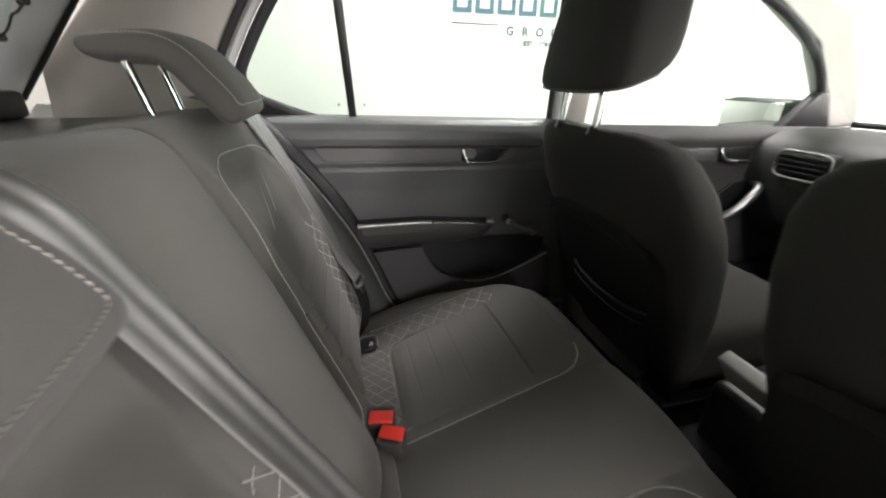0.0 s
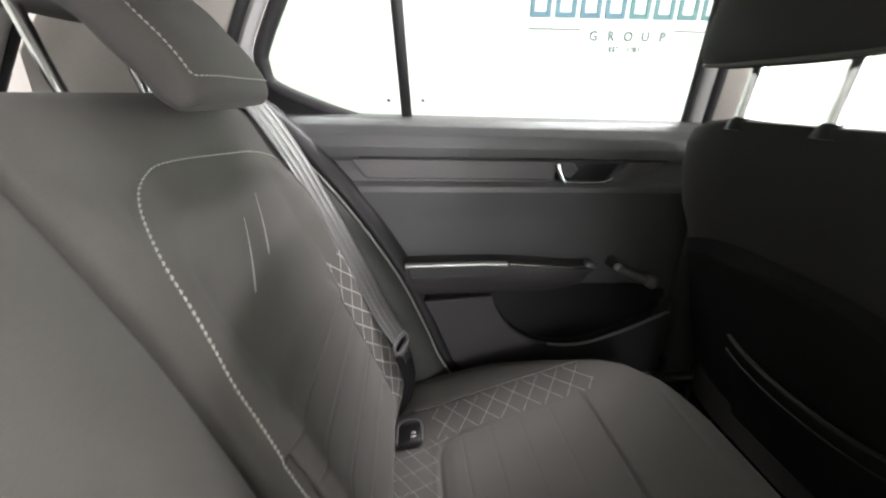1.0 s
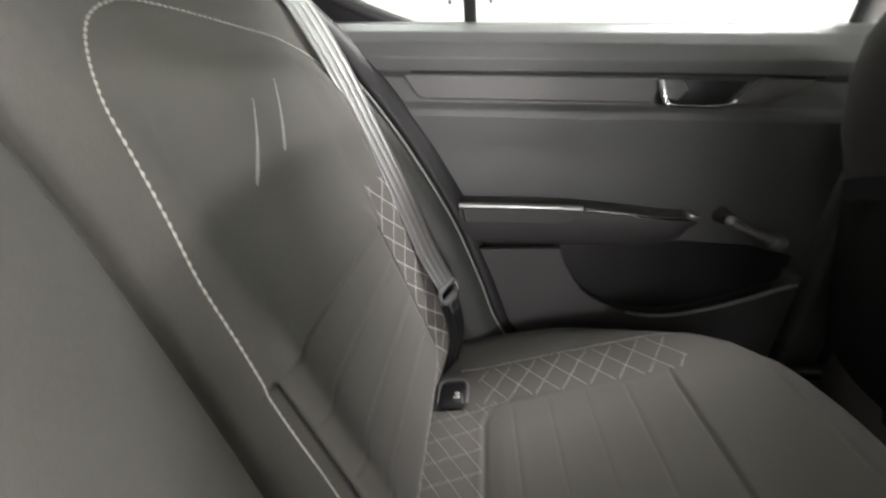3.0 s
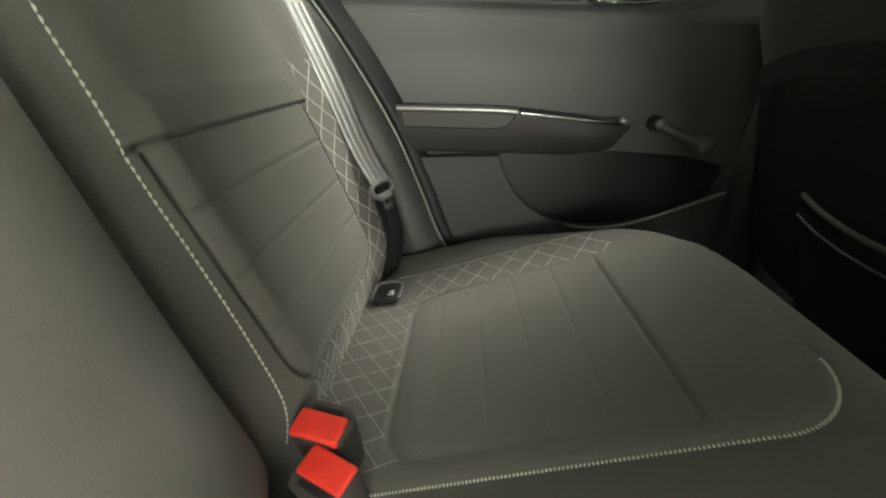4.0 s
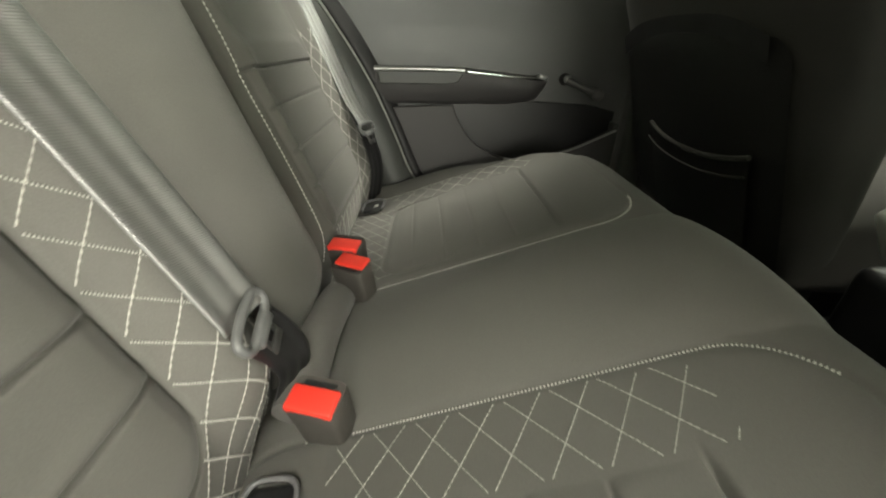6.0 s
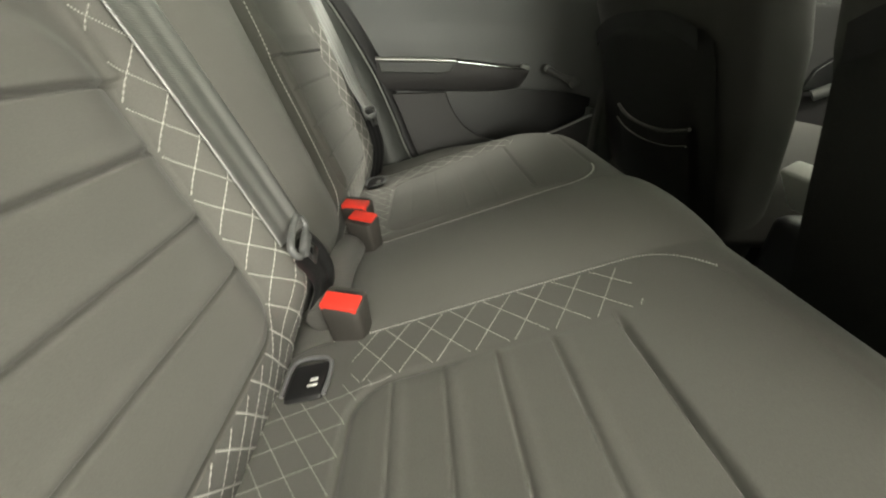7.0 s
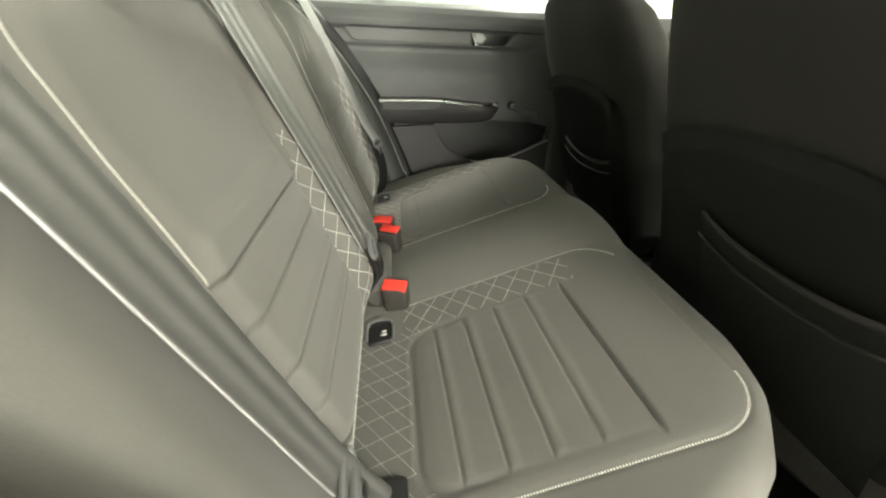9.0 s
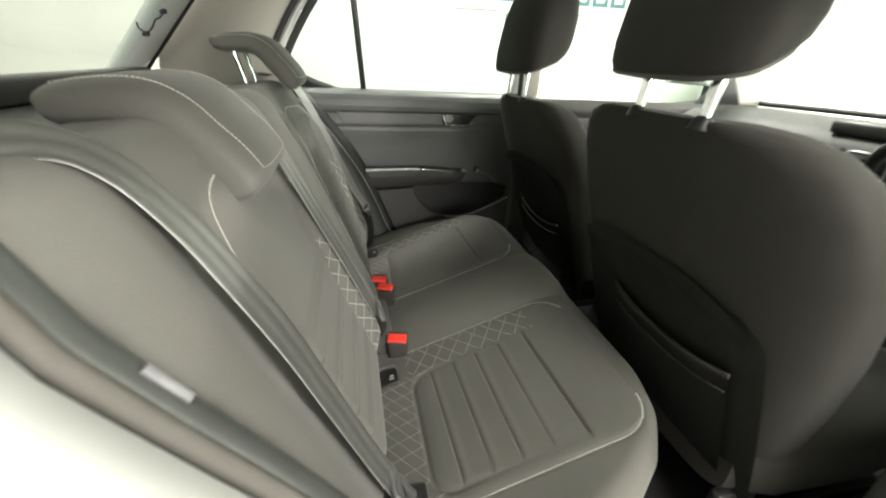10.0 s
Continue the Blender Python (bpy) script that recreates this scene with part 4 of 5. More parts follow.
# pale scuffs on the far upper panel: y, height at both ends
for (ya, za), (yb, zb) in (((0.382, 0.914), (0.316, 0.847)), ((0.442, 0.930), (0.388, 0.863))):
    k = np.linspace(0, 1, 16)
    q, n = back_line(np.stack([ya + (yb - ya) * k + 0.004 * np.sin(k * 3.1), (za + (zb - za) * k - 0.453) / 0.934], 1))
    w = 0.0008 + 0.0028 * k * np.clip((1.04 - k) * 8, 0, 1)
    part("scuff", grid_mesh(np.stack([q + n * 0.0003 - np.array([0, 1, 0]) * w[:, None], q + n * 0.0006, q + n * 0.0003 + np.array([0, 1, 0]) * w[:, None]], 1)), SCUFF, backrest, "pale scuff mark")


def hatch(inside, place, a0, b0, slope, pitch, span, fine=0.003):
    """Parallel quilt lines b = b0 + slope * (a - a0), repeated by pitch along b, where inside(a, b) holds."""
    out = []
    a = np.arange(span[0], span[1], fine)
    for k in range(-16, 17):
        b = b0 + slope * (a - a0) + k * pitch
        ok = inside(a, b)
        start = None
        for i in range(len(a) + 1):
            if i < len(a) and ok[i]:
                start = i if start is None else start
            elif start is not None:
                if i - start > 3:
                    out.append(place(a[start:i], b[start:i]))
                start = None
    return out


ladder_lines, fine_lines = [], []
for oy in SEATS:
    def inside(y, v, oy=oy):
        yy = y - oy
        d = rbox(yy, v, 0.366, 0.190, 0.158, 0.156, 0.045)
        right = (d > 0.004) & (yy > 0.515 + 0.020 * (v > 0.29)) & (yy < 0.628) & (v < 0.352)
        foot = (d > 0.004) & (v < 0.09) & (yy > 0.225) & (yy < 0.634)
        return (right | foot) & (v > -0.075)

    def place(y, v):
        return on_back(y, v, 0.0004)

    fine_lines += hatch(inside, place, 0.525 + oy, 0.231, 1.25, 0.0442, (0.20 + oy, 0.65 + oy), 0.0015)
    ladder_lines += hatch(inside, place, 0.521 + oy, 0.240, -1.25, 0.0442, (0.20 + oy, 0.65 + oy), 0.0015)
part("quilting", dashes(ladder_lines, 0.0030, 0.0006, 0.0010, 0.0011), LADDER, backrest, "fine pale quilting lines")["kind"] = "stuff"
part("quilting", dashes(fine_lines, 0.0012, 0.0006, 0.0060, 0.0002), THREAD, backrest, "fine pale quilting lines")["kind"] = "stuff"

# cushion cover
xs = np.concatenate([np.linspace(-0.10, 0.44, 340), np.linspace(0.44, 0.512, 40)[1:]])
A, Bm = np.meshgrid(np.linspace(-1, 1, 500), xs)
P = np.stack([Bm, A * cush_edge(Bm), cush_z(Bm, A * cush_edge(Bm))], -1)
front = [P[-1:] + np.array([dx, 0, dzz]) * 1.0 for dx, dzz in ((0.004, -0.02), (0.004, -0.05), (-0.005, -0.10), (-0.02, -0.17))]
for fr in front:
    fr[..., 1] = fr[..., 1] * 1.25
P = np.concatenate([P] + front, 0)
side0, side1 = P[:, :1].copy(), P[:, -1:].copy()
for sd, e in ((side0, -1), (side1, 1)):
    sd[..., 2] -= 0.14
    sd[..., 1] -= 0.01 * e
cushion = part("cushion", grid_mesh(np.concatenate([side0, P, side1], 1)), FABRIC, rear_seat, "charcoal cloth cushion")
part("base", soft_box((-0.10, -0.60, 0.235), (0.44, 0.60, 0.31), 0.02), CARPET, cushion, "black base")


def cush_line(pts):
    pts = np.array(pts, float)
    return on_cush(pts[:, 1], pts[:, 0], 0.0006)


for oy in SEATS:
    loop = rbox_path(0.369 + oy, 0.19, 0.211, 0.265, 0.075)
    ends = [p for p in loop if p[0] < 0.369 + oy - 0.125], [p for p in loop if p[0] > 0.369 + oy + 0.160]
    for run in ([(loop[0][0], 0.02)] + ends[0], ends[1] + [(loop[-1][0], 0.02)]):
        seam = cush_line(run)
        part("stitching", dashes([seam], 0.0038, 0.0010, 0.0022, 0.0015), THREAD_FINE, cushion, "pale ladder stitching")

side_lines, strip_lines, strip_ladder = [], [], []
for oy in SEATS:
    def beside(y, x, oy=oy):
        yy = y - oy
        d = rbox(yy, x, 0.336, 0.25, 0.150, 0.205, 0.045)
        return (d > 0.004) & (yy > 0.490) & (yy < 0.574 - 0.10 * np.maximum(x - 0.3, 0)) & (x < 0.36) & (x > 0.035)

    def behind(y, x, oy=oy):
        yy = y - oy
        d = rbox(yy, x, 0.336, 0.25, 0.150, 0.205, 0.045)
        return (d > 0.003) & (x < 0.10) & (x > -0.07) & (yy > 0.18) & (yy < 0.500)

    def place(y, x):
        return on_cush(x, y, 0.0004)

    first = 0.2002 if oy else 0.1905
    side_lines += hatch(beside, place, 0.5703 + oy, first, -0.76, 0.0418, (0.45 + oy, 0.60 + oy))
    side_lines += hatch(beside, place, 0.4999 + oy, first - 0.056, 0.65, 0.0424, (0.45 + oy, 0.60 + oy))
    strip_lines += hatch(behind, place, 0.4313 + oy, -0.006, -0.765, 0.0283, (0.17 + oy, 0.51 + oy))
    for k in range(-3, 9):
        x = np.arange(-0.07, 0.09, 0.003)
        y = 0.4313 + oy - 0.037 * k + 0.245 * (x + 0.006)
        ok = behind(y, x)
        if ok.sum() > 4:
            strip_ladder.append(place(y[ok], x[ok]))
part("quilting", dashes(side_lines, 0.0012, 0.0005, 0.0050, 0.0004), THREAD, cushion, "fine pale quilting lines")["kind"] = "stuff"
part("quilting", dashes(strip_lines, 0.0012, 0.0004, 0.0050, 0.0004), LADDER, cushion, "fine pale quilting lines")["kind"] = "stuff"
part("quilting", dashes(strip_ladder, 0.0026, 0.0004, 0.0010, 0.0011), LADDER, cushion, "fine pale quilting lines")["kind"] = "stuff"

# child seat anchor covers between cushion and backrest
for y in (-0.183, -0.505, 0.512):
    q, n = on_cush(np.array([-0.012]), np.array([y]))
    q = q[0]
    tag = part("anchor_cover", turned(soft_box((-0.022, -0.027, -0.004), (0.024, 0.027, 0.004), 0.004), pose(q[0], q[1], q[2] + 0.007, 0, -14, 0)), BLACK, rear_seat, "dark grey child seat anchor cover")
    part("anchor_rim", turned(tube(smooth_path([(-0.024, -0.020, 0.004), (-0.020, 0.026, 0.007), (0.010, 0.031, 0.006), (0.026, 0.022, 0.005), (0.029, 0.0, 0.004), (0.027, -0.026, 0.003)], 5), 0.0026, 8), pose(q[0], q[1], q[2] + 0.0072, 0, -14, 0)), SILVER_TAG, tag, "pale rim")
    part("anchor_print", turned(soft_box((0.004, -0.012, 0.0038), (0.016, -0.008, 0.0046), 0), pose(q[0], q[1], q[2] + 0.0072, 0, -14, 0)), LABEL_WHITE, tag, "white printed mark")
    part("anchor_print", turned(soft_box((0.006, -0.004, 0.0038), (0.015, 0.001, 0.0046), 0), pose(q[0], q[1], q[2] + 0.0072, 0, -14, 0)), LABEL_WHITE, tag, "white printed mark")

# ---- rear headrests ----
# centre line of the hooked pad in x, z, and half its thickness
HOOK = [(-0.404, 1.061, 0.008), (-0.398, 1.062, 0.018), (-0.375, 1.062, 0.0232), (-0.335, 1.064, 0.0258), (-0.298, 1.06, 0.0284), (-0.27, 1.043, 0.031), (-0.247, 1.016, 0.0318), (-0.228, 0.994, 0.0318), (-0.214, 0.972, 0.031), (-0.208, 0.962, 0.0267), (-0.204, 0.955, 0.02), (-0.202, 0.951, 0.007)]


def rear_headrest(cy, lift, half, fat, under, seam, hang, label):
    h = thing("headrest", label, "headrest", (-0.30, cy, 1.0 + lift), "rear headrests")
    C = smooth_path([(x + 1.2 * hang * step(1.03, 0.96, z), z + lift - (fat - 1) * 0.022 - hang * step(1.03, 0.96, z), t * fat) for x, z, t in HOOK], 5)
    rings, frames = [], []
    for i, (x, z, t) in enumerate(C):
        d = C[min(i + 1, len(C) - 1)][:2] - C[max(i - 1, 0)][:2]
        d /= np.linalg.norm(d)
        n = np.array([-d[1], d[0]])
        w = half * (0.86 + 0.14 * min(1.0, t / 0.033)) * (0.94 + 0.06 * step(-0.38, -0.25, x))
        frames.append((np.array([x, z]), n, max(t, 0.002), w))
        ring = []
        for a in np.linspace(0, 2 * math.pi, 48, endpoint=False):
            c, s = math.cos(a), math.sin(a)
            pn, py = math.copysign(abs(c) ** 0.55, c), math.copysign(abs(s) ** 0.42, s)
            q = np.array([x, z]) + n * pn * t * (1 - 0.18 * py ** 4) * (under if pn < 0 else 1.0)
            ring.append((q[0], cy + py * w, q[1]))
        rings.append(ring)
    part("pad", loft(rings), FABRIC_BOLSTER, h, "charcoal cloth pad")
    q, nn = [], []
    m = len(C)
    turn = m - 16
    route = [(i, -seam) for i in np.arange(6, turn, 0.5)] + [(turn + 3.0 * math.sin(a) ** 0.6, -seam * math.cos(a)) for a in np.linspace(0.02, math.pi - 0.02, 26)] + [(i, seam) for i in np.arange(turn, 6, -0.5)]
    for i, k in route:
        lo = int(i)
        p0, n0, t0, w0 = frames[lo]
        p1, n1, t1, w1 = frames[lo + 1]
        e = i - lo
        p, n, t, w = p0 * (1 - e) + p1 * e, n0 * (1 - e) + n1 * e, t0 * (1 - e) + t1 * e, w0 * (1 - e) + w1 * e
        s = abs(k) ** (1 / 0.42)
        pn = math.sqrt(max(0.0, 1 - s * s)) ** 0.55
        o = p + n * (pn * t * (1 - 0.18 * k ** 4) + 0.001)
        q.append((o[0], cy + k * w, o[1]))
        nn.append((n[0], 0.5 * k, n[1]))
    part("stitching", dashes([(q, nn)], 0.0015 if lift > 0.05 else 0.0011, 0.0008, 0.0046, 0.0014), THREAD, h, "pale stitching")
    for e in (-1, 1):
        y = cy + e * 0.066
        part("pole", tube([(-0.30, y, 0.95), (-0.335, y, 1.04), (-0.362, y, 1.075 + lift)], 0.0065, 12), CHROME, h, "chrome headrest pole")
        part("collar", tube([(-0.328, y, 1.022), (-0.334, y, 1.040)], [0.014, 0.010], 12), BLACK, h, "black pole collar")
    return h


rear_headrest(-0.258, 0.012, 0.121, 1.20, 1.25, 0.74, 0.006, "lowered charcoal cloth headrest with pale stitching on the backrest")
rear_headrest(0.430, 0.088, 0.108, 1.0, 1.0, 0.92, 0.0, "raised charcoal cloth headrest on two chrome poles")


# ---- seat belts ----
def tongue(belt, at, across, out):
    """A latch tongue: across runs along its slot, out points the way the plate goes."""
    a = Vector(across).normalized()
    o = Vector(out)
    o = (o - a * o.dot(a)).normalized()
    nrm = a.cross(o)
    mat = Matrix(((a.x, nrm.x, o.x, at[0]), (a.y, nrm.y, o.y, at[1]), (a.z, nrm.z, o.z, at[2]), (0, 0, 0, 1)))
    ring = smooth_path([(-0.025, 0, -0.007), (-0.030, 0, 0.0), (-0.027, 0, 0.009), (-0.016, 0, 0.013), (0.016, 0, 0.013), (0.027, 0, 0.009), (0.030, 0, 0.0), (0.025, 0, -0.007), (0, 0, -0.0095), (-0.025, 0, -0.007)], 4)
    t = part("tongue_grip", turned(tube(ring, 0.0042, 10, False, 1.0, (0, 1, 0)), mat), TONGUE, belt, "grey plastic belt tongue")
    bm = bmesh.new()
    w = 0.0125
    for lo, hi in (((-w, 0.013), (w, 0.020)), ((-w, 0.020), (-0.0065, 0.031)), ((0.0065, 0.020), (w, 0.031)), ((-w, 0.031), (w, 0.040))):
        b2 = soft_box((lo[0], -0.0014, lo[1]), (hi[0], 0.0014, hi[1]), 0.0004, 1)
        b2.verts.index_update()
        vs = [bm.verts.new(v.co) for v in b2.verts]
        for f in b2.faces:
            bm.faces.new([vs[v.index] for v in f.verts])
        b2.free()
    part("plate", turned(bm, mat), LATCH, t, "steel latch plate with a slot")
    part("stop", turned(soft_box((-0.018, -0.0045, 0.009), (0.018, 0.0045, 0.022), 0.003), mat), TONGUE, t)
    return t


mid_belt = thing("seat_belt", "grey webbing centre belt hanging over the backrest", "seat belt", (-0.22, -0.05, 0.95), "rear seat belts")
path = smooth_path([(-0.305, -0.135, 1.050), (-0.262, -0.132, 1.058), (-0.224, -0.129, 1.03), (-0.187, -0.124, 0.95), (-0.145, -0.118, 0.85), (-0.103, -0.111, 0.75), (-0.062, -0.105, 0.65), (-0.027, -0.099, 0.560)], 8)
n = [BN + np.array([0.0, -0.16 - 0.25 * k, -0.10 * k]) for k in np.linspace(0, 1, len(path))]
part("webbing", ribbon(path, n, 0.047, 0.0014), WEBBING, mid_belt, "dark grey webbing")
tongue(mid_belt, (-0.020, -0.106, 0.563), (0.006, -0.052, -0.015), (0.018, 0.030, -0.045))
part("tail", ribbon(smooth_path([(-0.022, -0.092, 0.54), (-0.012, -0.078, 0.51), (-0.010, -0.066, 0.47), (-0.03, -0.06, 0.41)], 5), [(0.9, -0.4, 0.2)] * 16, 0.047, 0.0014), BLACK, mid_belt, "black webbing tail")
part("guide", soft_box((-0.325, -0.168, 1.030), (-0.275, -0.102, 1.052), 0.006), BLACK, mid_belt, "black belt guide")

near_belt = thing("seat_belt", "grey webbing belt over the near backrest shoulder", "seat belt", (-0.25, -0.6, 1.05), "rear seat belts")
path = smooth_path([(-0.52, -0.64, 1.035), (-0.40, -0.59, 1.056), (-0.325, -0.562, 1.062), (-0.282, -0.549, 1.062), (-0.246, -0.543, 1.038), (-0.211, -0.543, 0.99), (-0.178, -0.550, 0.935), (-0.139, -0.554, 0.855), (-0.108, -0.546, 0.76), (-0.076, -0.537, 0.66), (-0.034, -0.529, 0.54), (0.008, -0.518, 0.44)], 7)
nn = np.array([np.array([0.92, 0.10 - 0.26 * min(1.0, 1.6 * k), 0.37]) for k in np.linspace(0, 1, len(path))])
part("webbing", ribbon(path, nn, 0.047, 0.0014), WEBBING, near_belt, "grey webbing")
tongue(near_belt, (-0.030, -0.528, 0.535), (0.004, -0.05, 0.004), (0.02, 0.010, -0.045))
part("anchor", soft_box((-0.004, -0.535, 0.395), (0.030, -0.48, 0.445), 0.006), BLACK, near_belt, "black belt anchor")

far_belt = thing("seat_belt", "grey webbing belt beside the far backrest with hanging tongue", "seat belt", (-0.25, 0.64, 1.0), "rear seat belts")
path = smooth_path([(-0.36, 0.65, 1.06), (-0.30, 0.625, 1.062), (-0.25, 0.61, 1.04), (-0.196, 0.612, 0.95), (-0.152, 0.615, 0.85), (-0.107, 0.610, 0.75), (-0.064, 0.597, 0.65), (-0.028, 0.579, 0.592)], 8)
nn = np.array([np.array([0.88, -0.30, 0.36])] * len(path))
part("webbing", ribbon(path, nn, 0.047, 0.0014), WEBBING, far_belt, "grey webbing")
part("webbing", ribbon(path[10:] + np.array([0.004, 0.013, 0.001]), nn[10:], 0.045, 0.0014), WEBBING, far_belt, "grey webbing")
tongue(far_belt, (-0.024, 0.576, 0.588), (0.02, 0.05, 0.0), (0.02, 0.0, -0.045))
part("tail", ribbon(smooth_path([(-0.024, 0.578, 0.57), (-0.012, 0.586, 0.52), (-0.008, 0.59, 0.47), (-0.02, 0.592, 0.40)], 5), [(0.8, -0.5, 0.2)] * 16, 0.047, 0.0014), BLACK, far_belt, "black webbing tail")
part("shoulder_trim", turned(soft_box((-0.02, -0.006, -0.03), (0.02, 0.006, 0.03), 0.005), pose(-0.262, 0.632, 1.035, 0, 35, 10)), PILLAR_TRIM, far_belt, "pale belt guide")


# ---- buckles ----
def buckle(x, y, z, yaw, lean, label):
    b = thing("belt_buckle", label, "belt buckle", (x, y, z - 0.08), "rear belt buckles")
    m = pose(x, y, z, 0, 0, yaw) @ pose(0, 0, 0, 0, lean, 0)
    w, d = 0.027, 0.0195
    rings = []
    for h, k in ((-0.11, 0.86), (-0.06, 0.95), (-0.012, 1.0), (-0.003, 1.0), (0.0, 0.96)):
        ring = []
        for a in np.linspace(0, 2 * math.pi, 28, endpoint=False):
            c, s = math.cos(a), math.sin(a)
            ring.append(m @ Vector((math.copysign(abs(c) ** 0.35, c) * d * k, math.copysign(abs(s) ** 0.35, s) * w * k, h)))
        rings.append(ring)
    part("housing", loft(rings), BUCKLE_GREY, b, "dark grey plastic housing")
    btn = part("release_button", turned(soft_box((-0.0075, -w * 0.90, -0.006), (d * 0.97, w * 0.90, 0.004), 0.003, 3), m), RED, b, "red release button")
    part("latch_slot", turned(soft_box((-0.0145, -w * 0.62, -0.01), (-0.0085, w * 0.62, 0.0008), 0.001), m), BLACK, b)
    part("button_mark", turned(soft_box((0.012, -0.007, 0.0030), (0.0135, 0.007, 0.0037), 0), m), LABEL_WHITE, btn, "white raised mark")
    return b


buckle(0.022, -0.108, 0.474, -104, 12, "dark grey belt buckle with red release button between cushion and backrest")
buckle(0.010, 0.134, 0.474, 66, -12, "dark grey belt buckle with red release button between cushion and backrest")
buckle(-0.004, 0.178, 0.487, -102, 10, "dark grey belt buckle with red release button between cushion and backrest")
part("rear_roll", tube([(-0.012, y, 0.425 + 0.012 * math.cos((y - 0.02) * 20)) for y in np.linspace(-0.085, 0.125, 14)], 0.026, 12), FABRIC_BOLSTER, cushion, "rounded rear edge")

# ---- front seats ----
def front_seat(cx, cy, label, wide, lift, top, grow, shift, pocket):
    """cx: the back of the seat at 1.05 m height."""
    st = thing("front_seat", label, "car seat", (cx + 0.35, cy, 0.24), "front seats")
    lean = 0.33

    def bx(z):
        return cx + lean * (1.05 - z)

    rings = []
    zs = [0.30, 0.34, 0.42, 0.52, 0.64, 0.76, 0.86, 0.94, 0.99, 1.015, 1.03, 1.036]
    hw = [0.15, 0.175, 0.196, 0.218, 0.244, 0.264, 0.272, 0.258, 0.232, 0.204, 0.16, 0.11]
    th = [0.10, 0.12, 0.13, 0.135, 0.135, 0.13, 0.12, 0.105, 0.088, 0.072, 0.052, 0.03]
    for z, w, t in zip(zs, hw, th):
        back, mid = bx(z), bx(z) + t * 0.5 + 0.004
        ring = []
        for a in np.linspace(0, 2 * math.pi, 56, endpoint=False):
            c, s = math.cos(a), math.sin(a)
            px = math.copysign(abs(c) ** 0.6, c)
            py = math.copysign(abs(s) ** 0.5, s)
            front_wing = 0.035 * max(0.0, px) * abs(py) ** 3
            ring.append((mid + px * t * 0.5 + front_wing + 0.02 * abs(py) ** 4, cy + shift + py * (w + grow), z))
        rings.append([(x, y, z + (top if z > 0.8 else 0.0)) for x, y, z in ring])
    part("backrest", loft(rings), FABRIC_FRONT_SHADED, st, "charcoal cloth backrest")
    # board with pocket on the back
    rows = []
    for z in np.linspace(0.36, 0.790, 28):
        w = (0.236 + 0.012 * step(0.8, 0.5, z)) * (1 - 0.22 * max(0.0, (z - 0.72) / 0.07) ** 4)
        rows.append([(bx(z) + 0.001 - 0.005 * (1 - abs(k) ** 4) * step(0.795, 0.775, z) + 0.012 * abs(k) ** 5, cy + shift + k * w, z) for k in np.linspace(-1, 1, 15)])
    part("back_board", grid_mesh(np.array(rows)), POCKET_BOARD, st, "dark board on the back")
    # arched black strip draws the shadow in the gap over the board
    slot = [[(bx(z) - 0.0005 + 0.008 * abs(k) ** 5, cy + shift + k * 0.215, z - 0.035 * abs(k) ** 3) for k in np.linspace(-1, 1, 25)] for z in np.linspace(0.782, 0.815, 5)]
    part("board_gap_shade", grid_mesh(np.array(slot)), GAP_SHADE, st, "dark strip for the shaded gap above the board")
    rows = []
    for j in range(14):
        row = []
        for k in np.linspace(-1, 1, 21):
            hem = pocket[0] + 0.022 * abs(k) ** 2.2 + pocket[2] * k
            z = 0.40 + (hem - 0.40) * j / 13
            w = 0.150
            row.append((bx(z) - 0.010 - 0.010 * (j / 13) * (1 - abs(k) ** 3), cy + pocket[1] + k * w, z))
        rows.append(row)
    P = np.array(rows)
    pk = part("map_pocket", grid_mesh(P), POCKET_BOARD, st, "dark map pocket")
    part("pocket_hem", tube(P[-1], 0.0045, 8), FABRIC_FRONT_SHADED, pk, "elastic pocket hem")
    part("pocket_seam", tube(P[-2] - np.array([0.002, 0, 0.014]), 0.0022, 8), FABRIC_FRONT_SHADED, pk, "sewn pocket seam")
    # cushion and base
    rings = []
    for x, w, z0, z1 in ((cx + 0.20, 0.20, 0.36, 0.50), (cx + 0.30, 0.235, 0.34, 0.535), (cx + 0.5, 0.245, 0.34, 0.56), (cx + 0.66, 0.24, 0.36, 0.575), (cx + 0.72, 0.20, 0.40, 0.555)):
        rings.append([(x, cy + math.copysign(abs(math.cos(a)) ** 0.5, math.cos(a)) * w, (z0 + z1) / 2 + math.copysign(abs(math.sin(a)) ** 0.5, math.sin(a)) * (z1 - z0) / 2) for a in np.linspace(0, 2 * math.pi, 36, endpoint=False)])
    part("seat", loft(rings), FABRIC_FRONT_SHADED, st, "charcoal cloth seat")
    for e in (-1, 1):
        part("rail", soft_box((cx + 0.12, cy + e * 0.19 - 0.018, 0.235), (cx + 0.70, cy + e * 0.19 + 0.018, 0.275), 0.005), BLACK, st, "black seat rail")
        part("rail_bracket", soft_box((cx + 0.19, cy + e * 0.20 - 0.012, 0.27), (cx + 0.29, cy + e * 0.20 + 0.012, 0.38), 0.006), BLACK, st)
        part("rail_end", tube([(cx + 0.105, cy + e * 0.19, 0.262), (cx + 0.13, cy + e * 0.19, 0.262)], 0.012, 12), CHROME, st, "bright rail bolt")
    # headrest
    rings = []
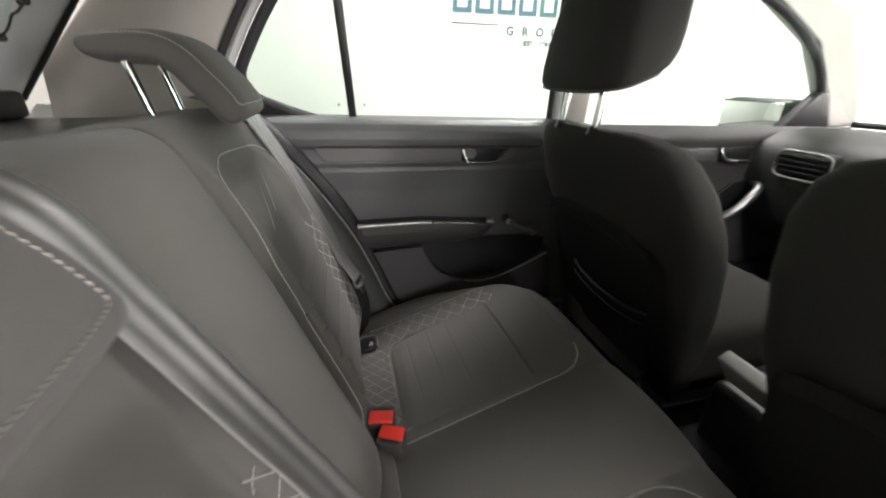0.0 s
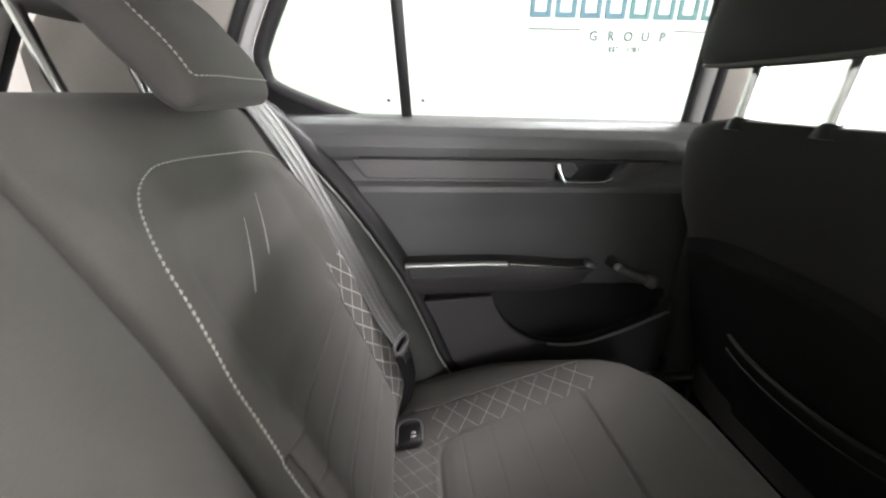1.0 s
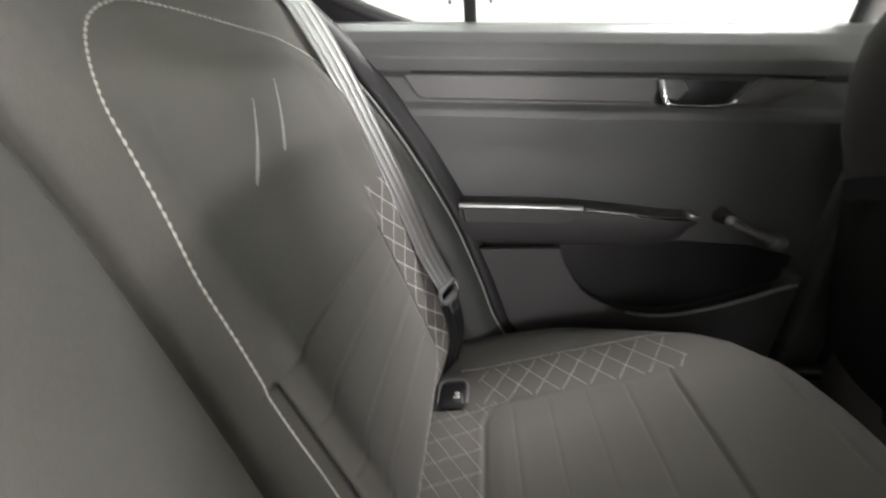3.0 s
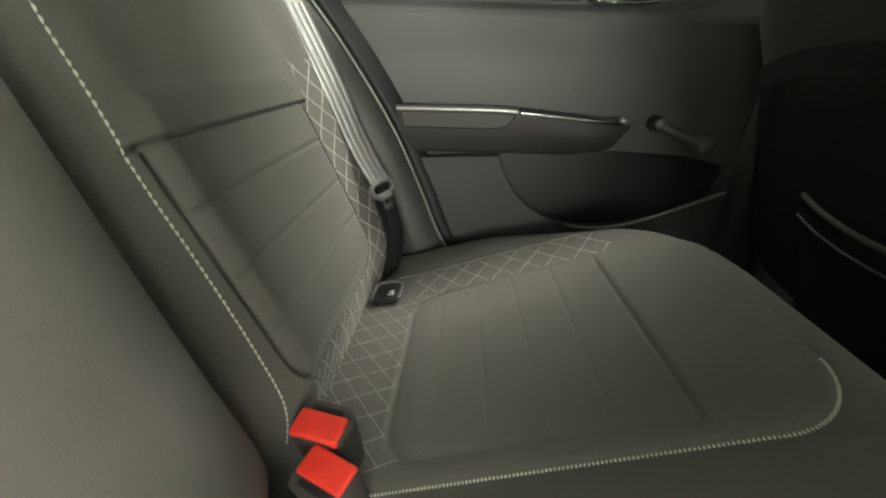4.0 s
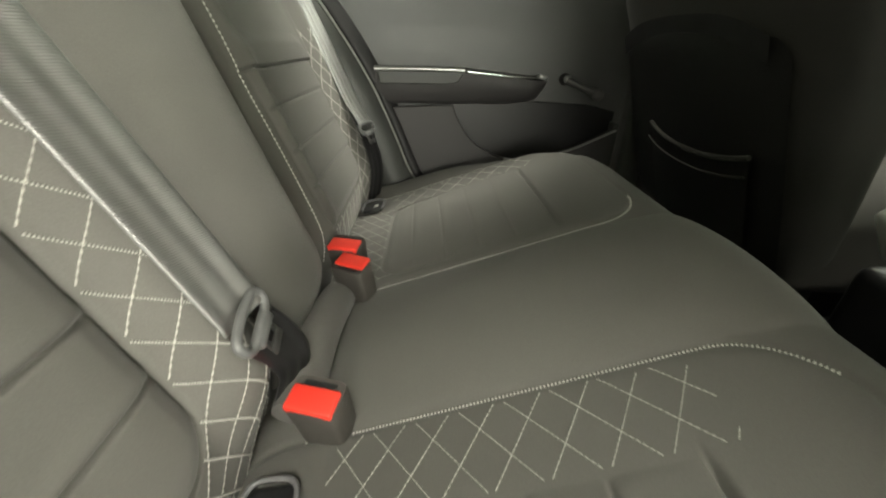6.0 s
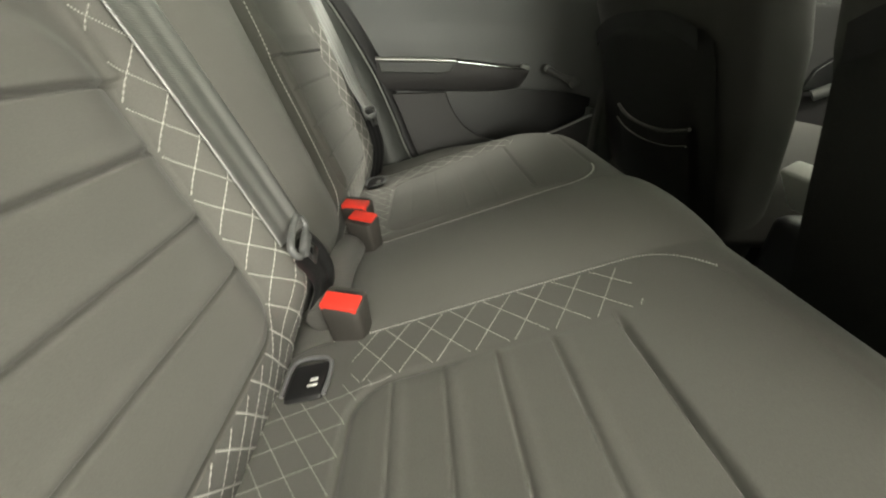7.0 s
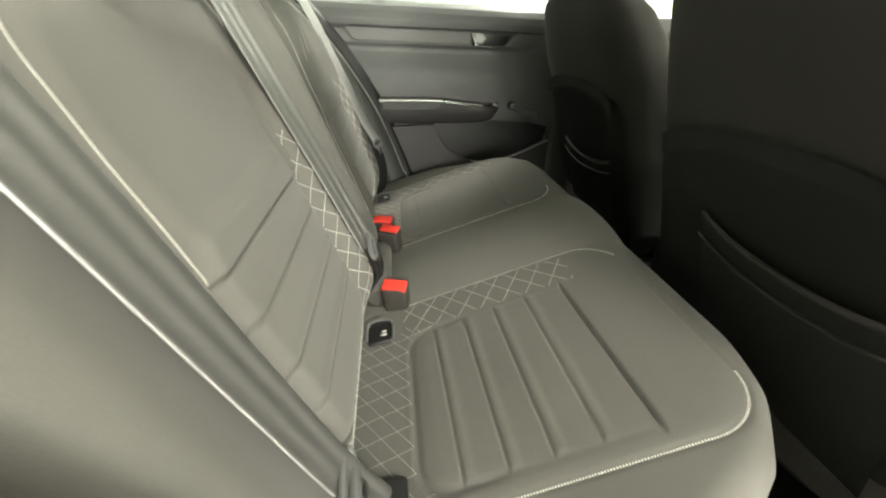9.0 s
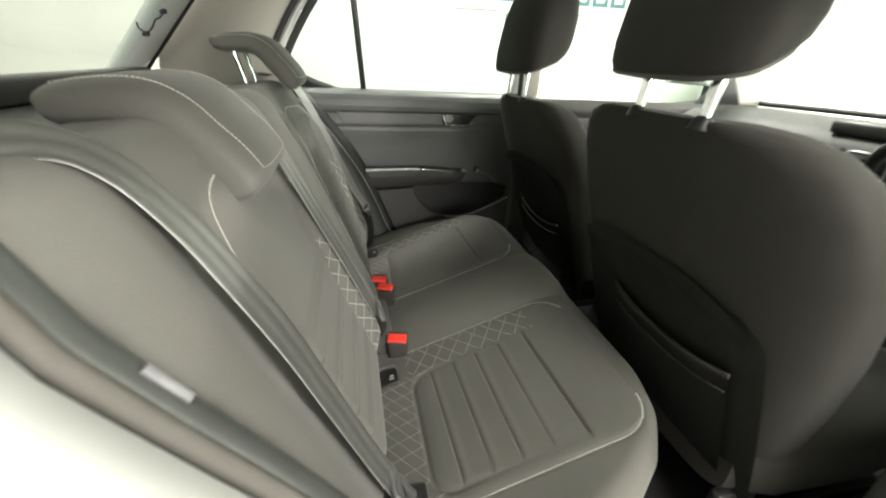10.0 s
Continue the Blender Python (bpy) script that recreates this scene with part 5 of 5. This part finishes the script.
    for z, w, x0, x1 in ((1.094, 0.108, 0.012, 0.066), (1.099, 0.136, 0.000, 0.084), (1.112, 0.144, -0.008, 0.092), (1.14, 0.146, -0.014, 0.096), (1.18, 0.142, -0.018, 0.096), (1.24, 0.132, -0.022, 0.094), (1.29, 0.118, -0.018, 0.086), (1.32, 0.108, -0.008, 0.072), (1.335, 0.07, 0.012, 0.055)):
        ring = []
        for a in np.linspace(0, 2 * math.pi, 48, endpoint=False):
            c, s = math.cos(a), math.sin(a)
            px, py = math.copysign(abs(c) ** 0.55, c), math.copysign(abs(s) ** 0.55, s)
            ring.append((cx - 0.026 + 0.24 * (z - 1.10) + (x0 + x1 * wide ** 2) / 2 + px * (x1 * wide ** 2 - x0) / 2 + 0.012 * py * py, cy + py * w * wide, z + lift + 0.010 + 0.024 * (px + 0.35) * max(0.0, min(1.0, (1.20 - z) / 0.09))))
        rings.append(ring)
    head = part("headrest_pad", loft(rings), FABRIC_FRONT_SHADED, st, "charcoal cloth headrest")
    part("piping", tube(np.array(rings[1] + rings[1][:1]) * 1.0, 0.003, 6), FABRIC_BOLSTER, head, "pale seam piping")
    for e in (-1, 1):
        y = cy + e * 0.068
        part("pole", tube([(cx + 0.021, y, 1.034 + top), (cx + 0.030, y, 1.12 + lift)], 0.0090, 12), CHROME, st, "chrome headrest pole")
        part("collar", tube([(cx + 0.019, y, 1.022 + top), (cx + 0.021, y, 1.036 + top), (cx + 0.022, y, 1.039 + top)], [0.017, 0.014, 0.010], 14), BLACK, st, "grey pole collar")
    return st


front_seat(0.485, 0.43, "charcoal cloth front passenger seat with map pocket and raised headrest", 1.20, 0.0, -0.018, 0.022, -0.018, (0.596, -0.07, 0.0))
front_seat(0.40, -0.378, "charcoal cloth driver seat with map pocket and raised headrest", 1.0, 0.022, 0.028, 0.026, 0.020, (0.660, -0.03, 0.0))

# ---- console and dashboard ----
console = thing("centre_console", "dark plastic centre console with pale grey rear end", "console", (0.9, 0.02, 0.3))
part("console_body", soft_box((0.74, -0.075, 0.28), (1.55, 0.10, 0.50), 0.02, 3), BLACK, console, "black console body")
part("rear_cap", turned(soft_box((-0.008, -0.060, -0.042), (0.024, 0.060, 0.042), 0.006), pose(0.728, 0.02, 0.553, 0, -35, 0)), CONSOLE, console, "pale grey end cap")
part("lever", tube(smooth_path([(0.80, 0.02, 0.50), (0.9, 0.02, 0.56), (1.02, 0.02, 0.585)], 6), 0.018, 12), BLACK, console, "black handbrake lever")

dash = thing("dashboard", "grey dashboard with silver framed air vents", "dashboard", (1.7, 0, 0.7))
rings = []
for y in np.linspace(-0.76, 0.76, 17):
    bow = 0.05 * (y / 0.76) ** 2
    rings.append([(x - bow, y, z) for x, z in ((1.96, 0.60), (1.62, 0.58), (1.54, 0.66), (1.50, 0.80), (1.50, 0.885), (1.52, 0.925), (1.60, 0.955), (1.78, 0.965), (2.0, 0.955))])
part("dash_body", loft(rings), DASH, dash, "grey grained dashboard")


def air_vent(cy, w, silver):
    v = part("vent_housing", turned(soft_box((-0.02, -w, -0.045), (0.03, w, 0.045), 0.012, 3), pose(1.462, cy, 0.865, 0, -12, 0)), BLACK, dash, "black air vent")
    for k in range(4):
        part("slat", turned(soft_box((-0.026, -w + 0.012, -0.003), (-0.004, w - 0.012, 0.003), 0.001), pose(1.46, cy, 0.865, 0, -12, 0) @ pose(0, 0, -0.027 + 0.018 * k, 0, 20, 0)), BLACK, v)
    part("vent_frame", tube(np.array([(1.442, cy + w * math.copysign(abs(math.cos(a)) ** 0.4, math.cos(a)), 0.865 + 0.045 * math.copysign(abs(math.sin(a)) ** 0.4, math.sin(a))) for a in np.linspace(0, 2 * math.pi, 33)]), 0.004, 8), silver, v, "silver vent frame")
    return v


air_vent(0.545, 0.085, SATIN)
air_vent(0.08, 0.06, SATIN)
air_vent(-0.06, 0.06, SATIN)
unit = part("centre_unit", soft_box((1.462, -0.13, 0.66), (1.50, 0.15, 0.80), 0.01), BLACK, dash, "black centre unit")
for k in range(3):
    part("unit_trim", soft_box((1.455, -0.11, 0.68 + 0.04 * k), (1.464, 0.13, 0.686 + 0.04 * k), 0.002), SATIN, unit, "silver trim line")
part("screen_top", soft_box((1.53, -0.10, 0.94), (1.60, 0.13, 0.985), 0.012), BLACK, dash, "black top tray")

wheel = thing("steering_wheel", "black steering wheel in front of the driver seat", "steering wheel", (1.30, -0.365, 0.85))
m = pose(1.27, -0.365, 0.86, 0, 62, 0)
part("rim", tube([m @ Vector((0.185 * math.cos(a), 0.185 * math.sin(a), 0)) for a in np.linspace(0, 2 * math.pi, 41)], 0.015, 10), BLACK, wheel)
part("hub", turned(soft_box((-0.07, -0.08, -0.03), (0.06, 0.08, 0.02), 0.02, 3), m), BLACK, wheel)
for a in (0, 120, 240):
    part("spoke", turned(soft_box((0.05, -0.02, -0.012), (0.18, 0.02, 0.004), 0.005), m @ pose(0, 0, 0, 0, 0, a + 60)), SATIN, wheel, "silver spoke")
part("column", tube([m @ Vector((0, 0, -0.02)), m @ Vector((0, 0, -0.22))], 0.04, 14), BLACK, wheel)
